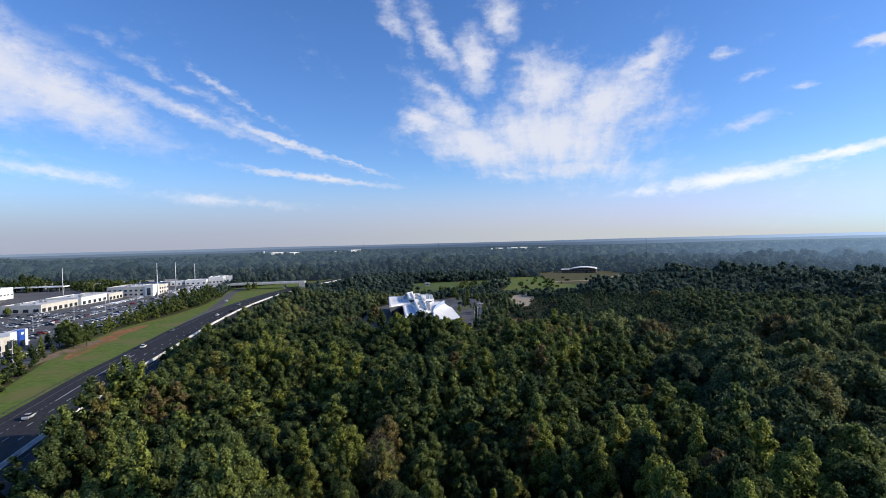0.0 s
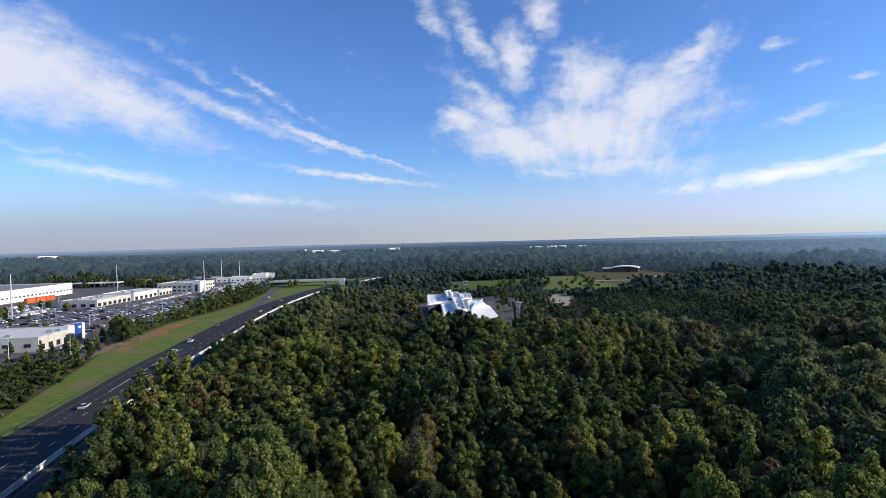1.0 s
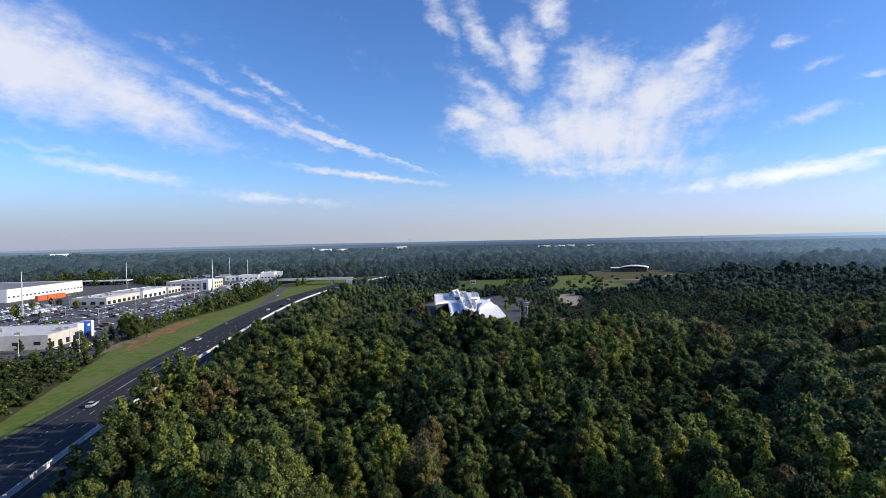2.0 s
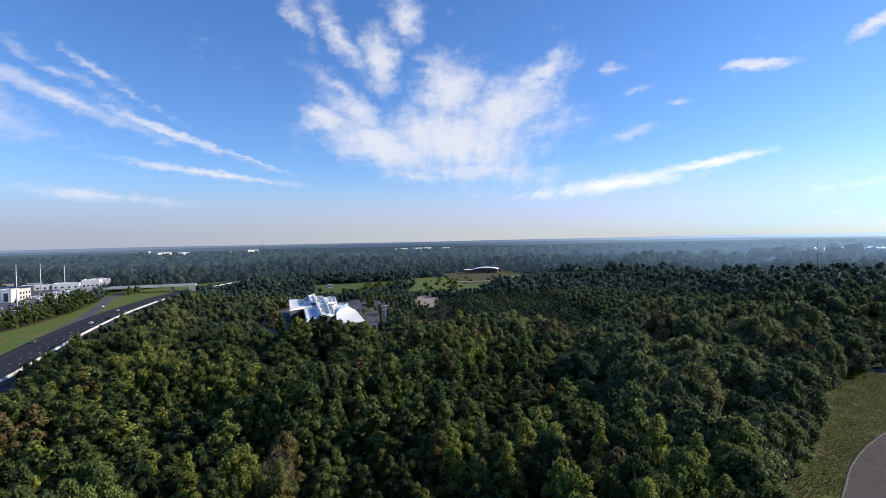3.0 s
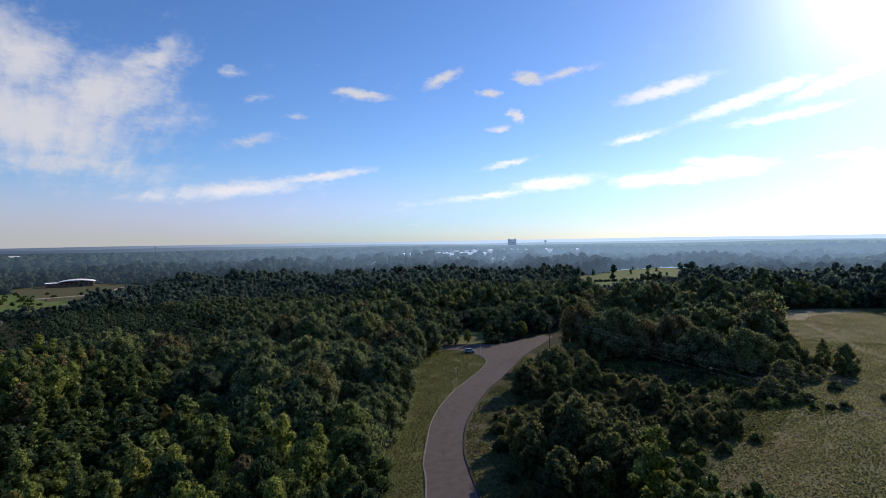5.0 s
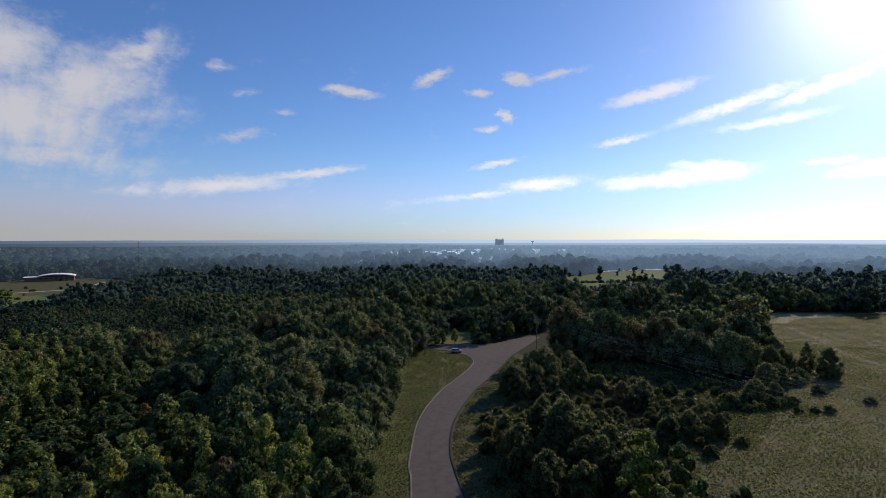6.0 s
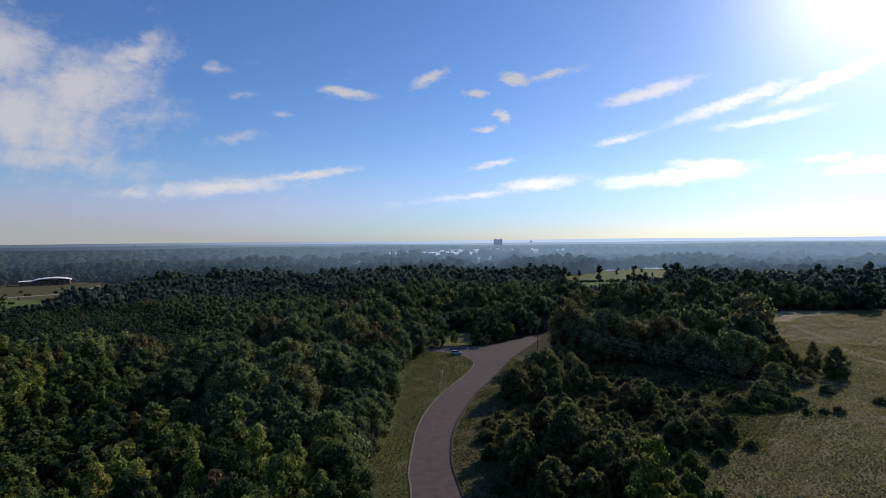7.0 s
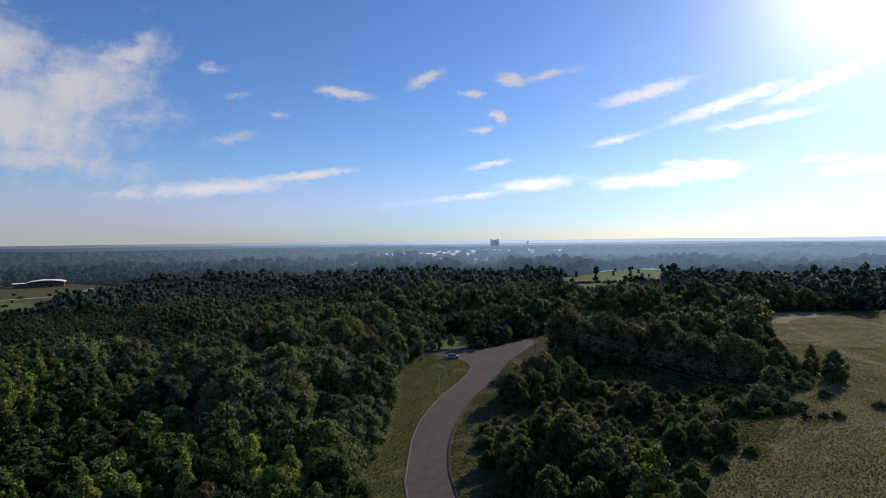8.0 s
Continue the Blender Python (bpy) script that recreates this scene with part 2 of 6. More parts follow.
def leaf_material(name, by_object, stops=GREENS, glow=0.0, thin=0.40, clump=0.0):
    """Leaves: the green differs from tree to tree and from leaf to leaf, and some light comes through."""
    m = bpy.data.materials.new(name)
    m.use_nodes = True
    nt = m.node_tree
    b = nt.nodes["Principled BSDF"]
    b.inputs["Roughness"].default_value = 0.55
    b.inputs["Specular IOR Level"].default_value = 0.0 if clump or glow else 0.1
    if by_object:
        tree = nt.nodes.new("ShaderNodeObjectInfo").outputs["Random"]
    else:
        at = nt.nodes.new("ShaderNodeAttribute")
        at.attribute_name = "tint"
        tree = at.outputs["Fac"]
    r = nt.nodes.new("ShaderNodeValToRGB")
    e = r.color_ramp.elements
    e[0].position, e[0].color = stops[0][0], (*stops[0][1], 1)
    e[1].position, e[1].color = stops[-1][0], (*stops[-1][1], 1)
    for p, c in stops[1:-1]:
        x = e.new(p)
        x.color = (*c, 1)
    nt.links.new(tree, r.inputs[0])
    leaf = nt.nodes.new("ShaderNodeNewGeometry").outputs["Random Per Island"]
    if clump:
        # massed leaves that stand too close to tell apart: relief, and the gaps' shade put into the colour, leaf by
        # leaf light and dark
        co = nt.nodes.new("ShaderNodeTexCoord").outputs["Object"]
        n = nt.nodes.new("ShaderNodeTexNoise")
        n.inputs["Scale"].default_value, n.inputs["Detail"].default_value, n.inputs["Roughness"].default_value = clump, 4.0, 0.7
        nt.links.new(co, n.inputs["Vector"])
        mr = nt.nodes.new("ShaderNodeMapRange")
        mr.inputs["From Min"].default_value, mr.inputs["From Max"].default_value = 0.36, 0.64
        mr.inputs["To Min"].default_value, mr.inputs["To Max"].default_value = -0.26, 0.75
        nt.links.new(n.outputs[0], mr.inputs["Value"])
        leaf = mr.outputs[0]
        bp = nt.nodes.new("ShaderNodeBump")
        bp.inputs["Strength"].default_value, bp.inputs["Distance"].default_value = 1.0, 2.2 / clump
        nt.links.new(n.outputs[0], bp.inputs["Height"])
        nt.links.new(bp.outputs[0], b.inputs["Normal"])
    hs = nt.nodes.new("ShaderNodeHueSaturation")
    nt.links.new(math_node(nt, "ADD", math_node(nt, "MULTIPLY", leaf, 1.2), 0.45), hs.inputs["Value"])
    nt.links.new(r.outputs[0], hs.inputs["Color"])
    nt.links.new(hs.outputs[0], b.inputs["Base Color"])
    # haze as blue emission, growing with distance and towards the sun
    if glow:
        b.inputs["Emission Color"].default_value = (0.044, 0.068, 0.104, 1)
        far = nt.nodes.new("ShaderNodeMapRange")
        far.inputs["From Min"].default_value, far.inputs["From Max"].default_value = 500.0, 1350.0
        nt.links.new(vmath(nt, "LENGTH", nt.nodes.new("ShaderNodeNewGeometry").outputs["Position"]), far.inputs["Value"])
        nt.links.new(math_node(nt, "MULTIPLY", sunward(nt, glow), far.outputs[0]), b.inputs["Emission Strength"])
    tr = nt.nodes.new("ShaderNodeBsdfTranslucent")
    nt.links.new(hs.outputs[0], tr.inputs[0])
    mix = nt.nodes.new("ShaderNodeMixShader")
    mix.inputs[0].default_value = thin
    nt.links.new(b.outputs[0], mix.inputs[1])
    nt.links.new(tr.outputs[0], mix.inputs[2])
    nt.links.new(mix.outputs[0], nt.nodes["Material Output"].inputs[0])
    return m


LEAF = leaf_material("leaves", True)
SCRUB = [(0.0, (0.070, 0.082, 0.036)), (0.3, (0.112, 0.128, 0.050)), (0.6, (0.160, 0.168, 0.060)), (0.85, (0.220, 0.210, 0.074)), (1.0, (0.215, 0.165, 0.080))]
LEAF_SCRUB = leaf_material("leaves_of_shrubs", True, SCRUB, thin=0.45)
LEAF_FAR = leaf_material("leaves_of_woods", False)
DRY_GRASS = leaf_material("dry_grass", False, [(0.0, (0.120, 0.130, 0.046)), (0.4, (0.185, 0.184, 0.068)), (0.8, (0.270, 0.245, 0.105)), (1.0, (0.25, 0.18, 0.10))], 0.0, 0.55)
WEEDS = leaf_material("green_weeds", False, [(0.0, (0.088, 0.108, 0.032)), (0.5, (0.130, 0.142, 0.044)), (0.85, (0.170, 0.164, 0.056)), (1.0, (0.19, 0.145, 0.066))], 0.0, 0.42)
LEAF_OLIVE = leaf_material("leaves_of_oaks", False, OLIVES, thin=0.46)
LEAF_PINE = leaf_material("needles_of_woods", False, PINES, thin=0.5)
# middle-distance leaves, lightened and blued in colour as haze would do
LEAF_HAZED = leaf_material("needles_of_hazed_woods", False, [(p, tuple(1.4 * v for v in c)) for p, c in HAZED_PINES], thin=0.5)
LEAF_HAZE = leaf_material("backdrop_of_hazed_woods", False, HAZED_PINES, 1.5)
CLUMP = {"leaves_of_shrubs": leaf_material("massed_leaves_of_shrubs", True, SCRUB, thin=0.32, clump=3.2), "leaves": leaf_material("massed_leaves", True, clump=3.2), "leaves_of_woods": leaf_material("massed_leaves_of_woods", False, clump=2.0),
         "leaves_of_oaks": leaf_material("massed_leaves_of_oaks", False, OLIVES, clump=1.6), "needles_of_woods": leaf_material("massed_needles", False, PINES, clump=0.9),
         "needles_of_hazed_woods": leaf_material("massed_needles_of_hazed_woods", False, [(p, tuple(1.4 * v for v in c)) for p, c in HAZED_PINES], clump=0.7),
         "backdrop_of_hazed_woods": leaf_material("backdrop_of_massed_hazed_woods", False, HAZED_PINES, 1.5, clump=0.5)}
BARK = material("bark", (0.06, 0.045, 0.035), (0.16, 0.13, 0.10), 6.0, 0.9, bump=0.4)
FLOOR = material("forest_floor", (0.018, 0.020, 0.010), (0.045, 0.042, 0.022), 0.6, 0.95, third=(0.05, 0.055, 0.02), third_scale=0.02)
# far ground: haze put in as a bluer base colour and blue glow
HAZED_FLOOR = material("backdrop_of_hazed_ground", (0.030, 0.040, 0.034), (0.060, 0.072, 0.060), 0.02, 0.95)
HAZED_FLOOR.node_tree.nodes["Principled BSDF"].inputs["Emission Color"].default_value = (0.044, 0.068, 0.104, 1)
HAZED_FLOOR.node_tree.links.new(sunward(HAZED_FLOOR.node_tree, 1.2), HAZED_FLOOR.node_tree.nodes["Principled BSDF"].inputs["Emission Strength"])
ASPHALT = material("asphalt", (0.030, 0.030, 0.032), (0.052, 0.052, 0.055), 0.7, 0.85, bump=0.1, bump_scale=30)
LOT = material("lot_asphalt", (0.09, 0.088, 0.086), (0.15, 0.145, 0.14), 0.25, 0.85, third=(0.14, 0.135, 0.125), third_scale=0.03)
STREET = material("street_asphalt", (0.102, 0.081, 0.073), (0.138, 0.111, 0.101), 0.5, 0.85, third=(0.130, 0.104, 0.095), third_scale=0.06, bump=0.1, bump_scale=30)
# right kerb: its shaded face and leaf litter put into a darker brown
SHADED_KERB = material("shaded_littered_kerb", (0.035, 0.028, 0.024), (0.075, 0.060, 0.050), 1.5, 0.9, bump=0.1)
KERB = material("kerb_concrete", (0.16, 0.145, 0.12), (0.25, 0.23, 0.195), 1.5, 0.85, bump=0.1)
GRASS = material("mown_grass", (0.082, 0.128, 0.025), (0.165, 0.212, 0.048), 0.35, 0.9, third=(0.175, 0.165, 0.058), third_scale=0.05, bump=0.5, bump_scale=3.0)
LAWN = material("shaded_lawn_grass", (0.075, 0.115, 0.030), (0.125, 0.165, 0.048), 0.25, 0.9, third=(0.12, 0.125, 0.05), third_scale=0.04, bump=0.5, bump_scale=2.0)
ROUGH = material("roadside_grass", (0.105, 0.118, 0.036), (0.165, 0.168, 0.058), 0.8, 0.9, third=(0.15, 0.125, 0.06), third_scale=0.12, bump=0.6, bump_scale=2.5)
MEADOW = material("rough_grass", (0.058, 0.062, 0.024), (0.092, 0.088, 0.035), 0.5, 0.9, third=(0.095, 0.075, 0.042), third_scale=0.09, bump=0.6, bump_scale=2.0)
FIELD_GRASS = material("field_grass", (0.078, 0.080, 0.032), (0.124, 0.120, 0.048), 0.3, 0.9, third=(0.128, 0.092, 0.052), third_scale=0.06, bump=0.6, bump_scale=2.0)
CLAY = material("red_clay", (0.24, 0.10, 0.045), (0.38, 0.19, 0.09), 0.4, 0.95, third=(0.16, 0.15, 0.05), third_scale=0.12)
DIRT = material("bare_dirt", (0.30, 0.24, 0.17), (0.46, 0.39, 0.29), 0.3, 0.95)
TRACK = material("worn_track", (0.17, 0.14, 0.10), (0.27, 0.225, 0.165), 0.3, 0.95, third=(0.14, 0.13, 0.06), third_scale=0.1)
PAINT = material("road_paint", (0.40, 0.40, 0.39), (0.62, 0.62, 0.60), 2.0, 0.7)
WORN_PAINT = material("worn_road_paint", (0.12, 0.12, 0.118), (0.26, 0.26, 0.25), 0.8, 0.75)
CONCRETE = material("barrier_concrete", (0.52, 0.51, 0.48), (0.72, 0.71, 0.68), 0.6, 0.85, third=(0.45, 0.43, 0.40), third_scale=0.15)
WHITE_WALL = material("white_render", (0.70, 0.69, 0.66), (0.82, 0.81, 0.78), 0.5, 0.8)
BEIGE_WALL = material("beige_render", (0.52, 0.48, 0.41), (0.64, 0.60, 0.53), 0.4, 0.85)
ROOF_PALE = material("pale_roof", (0.58, 0.56, 0.52), (0.72, 0.70, 0.66), 0.3, 0.85)
ROOF_GREY = material("grey_roof", (0.20, 0.195, 0.19), (0.30, 0.295, 0.285), 0.3, 0.85)
ROOF_WHITE = material("white_roof", (0.84, 0.80, 0.74), (0.93, 0.90, 0.84), 0.25, 0.9)
RAIL = material("dull_steel", (0.07, 0.07, 0.065), (0.12, 0.12, 0.11), 3.0, 0.6, 0.5)
METAL = material("galvanised_steel", (0.38, 0.38, 0.37), (0.55, 0.55, 0.54), 3.0, 0.5, 0.6)

# ---- meshes ----


def mesh_of(name, verts, faces, mat=None, smooth=False):
    me = bpy.data.meshes.new(name)
    me.from_pydata([tuple(v) for v in verts], [], [tuple(f) for f in faces])
    if mat:
        me.materials.append(mat)
    if smooth:
        me.polygons.foreach_set("use_smooth", [True] * len(me.polygons))
    me.update()
    return me


def rough_ball():
    """Corners and faces of a ball of twenty triangles."""
    g = (1 + 5 ** 0.5) / 2
    p = np.array([(s * a, t * b, 0) for a, b in ((1, g),) for s in (-1, 1) for t in (-1, 1)]) / (1 + g * g) ** 0.5
    p = np.concatenate([p, p[:, [2, 0, 1]], p[:, [1, 2, 0]]])
    f = [(i, j, k) for i, j, k in itertools.combinations(range(12), 3) if max(np.linalg.norm(p[i] - p[j]), np.linalg.norm(p[j] - p[k]), np.linalg.norm(p[i] - p[k])) < 1.2]
    f = [t if np.dot(np.cross(p[t[1]] - p[t[0]], p[t[2]] - p[t[0]]), p[t[0]]) > 0 else t[::-1] for t in f]
    return p, np.array(f)


BALL_P, BALL_F = rough_ball()


def quads_mesh(name, co, mat, tint=None, balls=None, ball_tint=None):
    """A mesh of separate quads or triangles, co of the shape (n, 4, 3) or (n, 3, 3), over rounded clumps (x, y, z, radius)."""
    n, k = co.shape[:2]
    nb = 0 if balls is None else len(balls)
    pts, loops = [np.asarray(co).reshape(-1, 3)], [np.arange(k * n)]
    starts = [np.arange(0, k * n, k)]
    if nb:
        rng = np.random.default_rng(nb)
        a = rng.uniform(0, 6.28, nb)
        c, s = np.cos(a)[:, None], np.sin(a)[:, None]
        r = balls[:, 3, None] * rng.uniform(0.58, 1.08, (nb, 12))
        x = balls[:, 0, None] + r * (c * BALL_P[:, 0] - s * BALL_P[:, 1])
        y = balls[:, 1, None] + r * (s * BALL_P[:, 0] + c * BALL_P[:, 1])
        z = balls[:, 2, None] + r * BALL_P[:, 2] * 1.08
        pts.append(np.stack([x, y, z], 2).reshape(-1, 3))
        loops.append((k * n + 12 * np.arange(nb)[:, None, None] + BALL_F[None]).reshape(-1))
        starts.append(k * n + 3 * np.arange(20 * nb))
    pts, loops, starts = np.concatenate(pts), np.concatenate(loops), np.concatenate(starts)
    me = bpy.data.meshes.new(name)
    me.vertices.add(len(pts))
    me.vertices.foreach_set("co", np.ascontiguousarray(pts, dtype=np.float32).ravel())
    me.loops.add(len(loops))
    me.loops.foreach_set("vertex_index", np.ascontiguousarray(loops, dtype=np.int32))
    me.polygons.add(len(starts))
    me.polygons.foreach_set("loop_start", np.ascontiguousarray(starts, dtype=np.int32))
    if tint is not None:
        at = me.attributes.new("tint", "FLOAT", "FACE")
        values = np.asarray(tint) if not nb else np.concatenate([tint, np.repeat(ball_tint, 20)])
        at.data.foreach_set("value", np.ascontiguousarray(values, dtype=np.float32))
    me.update(calc_edges=True)
    me.materials.append(mat)
    if nb:
        me.materials.append(CLUMP[mat.name])
        massed = np.arange(len(starts)) >= n
        me.polygons.foreach_set("material_index", massed.astype(np.int32))
        me.polygons.foreach_set("use_smooth", massed)
    return me


def part(name, me, parent, label="", at=None):
    ob = new(name, me)
    ob.parent = parent
    if at is not None:
        ob.matrix_basis = at
    if label:
        ob["label"] = label
    return ob


def box(cx, cy, z0, sx, sy, h, turn=0.0):
    """Corners and faces of a box on its base."""
    c, s = math.cos(radians(turn)), math.sin(radians(turn))
    v = []
    for z in (z0, z0 + h):
        for x, y in ((-sx / 2, -sy / 2), (sx / 2, -sy / 2), (sx / 2, sy / 2), (-sx / 2, sy / 2)):
            v.append((cx + c * x - s * y, cy + s * x + c * y, z))
    return v, [(3, 2, 1, 0), (4, 5, 6, 7), (0, 1, 5, 4), (1, 2, 6, 5), (2, 3, 7, 6), (3, 0, 4, 7)]


def joined(*pieces):
    v, f = [], []
    for pv, pf in pieces:
        k = len(v)
        v += pv
        f += [tuple(i + k for i in q) for q in pf]
    return v, f


def inside(poly, x, y):
    """Which of the points lie in the polygon."""
    x, y = np.asarray(x), np.asarray(y)
    r = np.zeros(x.shape, bool)
    for (x0, y0), (x1, y1) in zip(poly, poly[1:] + poly[:1]):
        if y0 == y1:
            continue
        r ^= ((y0 > y) != (y1 > y)) & (x < (x1 - x0) * (y - y0) / (y1 - y0) + x0)
    return r


def smooth_line(pts, step):
    """Points at even steps along a Catmull-Rom curve through pts."""
    p = [Vector(q) for q in pts]
    p = [2 * p[0] - p[1]] + p + [2 * p[-1] - p[-2]]
    fine = []
    for a, b, c, d in zip(p, p[1:], p[2:], p[3:]):
        for k in range(12):
            t = k / 12
            fine.append(0.5 * (2 * b + (c - a) * t + (2 * a - 5 * b + 4 * c - d) * t * t + (3 * b - a - 3 * c + d) * t ** 3))
    fine.append(p[-2])
    out, left = [fine[0]], step
    for a, b in zip(fine, fine[1:]):
        s = (b - a).length
        while s >= left:
            a = a + (b - a) * (left / s)
            s -= left
            left = step
            out.append(a)
        left -= s
    return out


def normals_of(line):
    """The sideways unit vector (to the line's left) at each of its points."""
    n = []
    for i in range(len(line)):
        d = line[min(i + 1, len(line) - 1)] - line[max(i - 1, 0)]
        n.append(Vector((-d.y, d.x)).normalized())
    return n


def ribbon(line, profile, closed=False):
    """Sweep a profile of (offset to the left, height) along a line."""
    nn = normals_of(line)
    k = len(profile)
    v = [(p.x + n.x * o, p.y + n.y * o, z) for p, n in zip(line, nn) for o, z in profile]
    f = []
    for i in range(len(line) - 1):
        for j in range(k if closed else k - 1):
            a, b = i * k + j, i * k + (j + 1) % k
            f.append((b, a, a + k, b + k))
    if closed:
        f += [tuple(range(k)), tuple(range(len(v) - 1, len(v) - 1 - k, -1))]
    return v, f


def sheet(name, poly, z, mat, label):
    """A flat piece of ground from a polygon."""
    bm = bmesh.new()
    bm.faces.new([bm.verts.new((x, y, z)) for x, y in poly])
    bmesh.ops.triangulate(bm, faces=bm.faces[:])
    bm.normal_update()
    for fc in bm.faces:
        if fc.normal.z < 0:
            fc.normal_flip()
    me = bpy.data.meshes.new(name)
    bm.to_mesh(me)
    bm.free()
    me.materials.append(mat)
    return tagged(new(name, me), label, "ground", kind="structure")


# ---- plan ----
BARRIER = [(-40, -120), (-58, 0), (-77, 70), (-83, 103), (-88, 134), (-93, 172), (-99, 217), (-101.5, 250), (-105, 289), (-109, 345), (-111, 432), (-106, 521), (-96, 590), (-76, 680), (-40, 780), (20, 890)]
BLINE = smooth_line(BARRIER, 6.1)
HWY_LEFT, HWY_RIGHT = 20.5, -14.0
VERGE = [(-62, -120), (-80, 0), (-100, 70), (-112, 115), (-121, 150), (-133, 191), (-144, 229), (-158, 274), (-162, 343), (-154, 403), (-153, 457), (-160, 535), (-168, 575), (-180, 640)]
COMMERCE = [(-520, 225), (-190, 215), (-150, 232), (-166, 290), (-172, 350), (-176, 460), (-176, 560), (-190, 640), (-200, 800), (-520, 800)]
CAMPUS = [(-14, 270), (34, 262), (46, 270), (64, 290), (73, 330), (81, 368), (83, 424), (64, 449), (46, 440), (10, 430), (-16, 380)]
GREEN = [(24, 482), (62, 486), (96, 518), (130, 556), (130, 640), (24, 620)]
OPEN_FIELD = [(100, 470), (128, 470), (150, 440), (186, 470), (205, 540), (240, 660), (150, 680), (126, 540)]
DRIVE = [(91, 408), (91, 368), (101, 370), (117, 414), (133, 457), (122, 458), (103, 441)]
ARENA = [(186, 545), (258, 520), (322, 640), (322, 740), (262, 765), (210, 735)]
STREET_L = [(40, 34), (66, 50), (83, 62), (89, 67), (100, 74), (110, 80), (123, 86), (139, 91.5), (152, 94.5), (167, 98), (180, 103), (187, 110), (191, 120), (190, 131)]
STREET_R = [(52, 24), (76, 44), (91, 57), (100, 64), (114, 72), (129, 78), (147, 83.5), (160, 86), (175, 89.5), (195, 94.5), (220, 98), (242, 101)]
STREET_FAR = [(191, 134), (201, 130), (207, 121), (215, 113), (229, 109), (243, 106)]
ROADSIDE = [(40, 36), (50, 50), (74, 68), (99, 87), (114, 98), (143, 115), (166, 124), (186, 133)]
FIELD = [(96, 22), (114, 16), (127, 14), (148, 10), (163, 9), (176, 8), (230, 6), (290, 8), (345, 20), (395, 16), (414, -3), (440, -52), (470, -260), (60, -260), (60, -60)]
BRUSH = [(20, 6), (36, 22), (60, 40), (87, 61), (112, 76), (146, 88), (174, 94), (206, 100), (186, 70), (166, 48), (168, 26), (158, 12), (148, 10), (127, 14), (114, 16), (96, 22)]
BRUSH_IN = [(30, 6), (53, 22), (77, 42), (92, 55), (115, 70), (147, 81.5), (175, 87.5), (196, 92), (186, 70), (166, 48), (168, 26), (158, 12), (148, 10), (127, 14), (114, 16), (96, 22)]
SHADE = [(186, 70), (166, 48), (168, 26), (158, 12), (174, -8), (200, 2), (205, 30), (210, 60)]
FIELD_EDGE = [(170, 9), (230, 8), (300, 11), (345, 24), (345, -40), (170, -40)]
CLEAR2 = [(493, 150), (552, 206), (655, 236), (760, 236), (880, 190), (890, 150), (835, 66), (755, 60), (690, 114), (590, 116), (524, 130)]
HWY_CLEAR = VERGE + [(p.x, p.y) for p in [b + n * (HWY_RIGHT - 2.0) for b, n in zip(BLINE, normals_of(BLINE))][::-1]]
STREET_CLEAR = ROADSIDE + STREET_FAR + STREET_R[::-1]
STRIP = [(-100, 60), (-112, 115), (-121, 150), (-133, 191), (-144, 229), (-158, 274), (-162, 343), (-154, 403), (-153, 457), (-160, 535), (-176, 560), (-176, 460), (-172, 350), (-166, 290), (-150, 232), (-190, 215), (-400, 225), (-400, 60)]
STREET_BUFFER = [(176, 92), (195, 98), (242, 105), (262, 104), (266, 84), (238, 74), (196, 78)]
STREET_GRASS = [(203, 132), (208, 124), (222, 122), (240, 132), (232, 146), (206, 140)]
NO_TREES = [[(138, 4), (178, 4), (178, 18), (138, 20)], STREET_BUFFER, STREET_GRASS, STRIP, DRIVE, HWY_CLEAR, COMMERCE, CAMPUS, GREEN, OPEN_FIELD, ARENA, STREET_CLEAR, FIELD, BRUSH, SHADE, CLEAR2, FIELD_EDGE]


FAR_SHEDS = [(12.0, 2350, 78, 40, -0.74), (14.2, 2380, 84, 44, -0.70), (9.8, 2300, 40, 20, -0.95), (16.8, 2330, 50, 20, -0.74), (-3.2, 2450, 52, 26, -0.52), (-5.2, 2450, 50, 20, -0.66),
             (-11.2, 2500, 60, 24, -0.58), (-9.5, 2480, 50, 22, -0.62), (-34.6, 2500, 70, 20, -0.42), (62.2, 1950, 46, 20, -1.25)]
HILLTOPS = [(1078, 728, 130, 15.0), (1455, 722, 210, 16.0), (826, 668, 36, 12.0)]
HILLTOPS += [(d * math.sin(radians(az)), d * math.cos(radians(az)), 70, 48 + d * math.tan(radians(el)) - 9.0) for az, d, _, _, el in FAR_SHEDS]
HILLTOPS.append((119, 1120, 42, 10.0))
NO_TREES += [[(hx + hr * math.cos(a / 5), hy + hr * math.sin(a / 5)) for a in range(31)] for hx, hy, hr, _ in HILLTOPS]


def rise(x, y):
    """The height of the land: level near by, low hills far off."""
    r = np.hypot(x, y)
    k = np.clip((r - 900) / 1500, 0, 1)
    z = k * (5 * np.sin(x / 610 + 1.3) * np.cos(y / 740 - 0.6) + 3 * np.sin((x - y) / 390) + 2)
    z = z * np.clip((2900 - r) / 350, 0, 1)
    # flat hilltops, raised to bring far lots, sheds and clay into the camera's view
    for hx, hy, hr, top in HILLTOPS:
        f = np.clip((hr + 130 - np.hypot(x - hx, y - hy)) / 130, 0, 1)
        f = f * f * (3 - 2 * f)
        z = z * (1 - f) + top * f
    return z


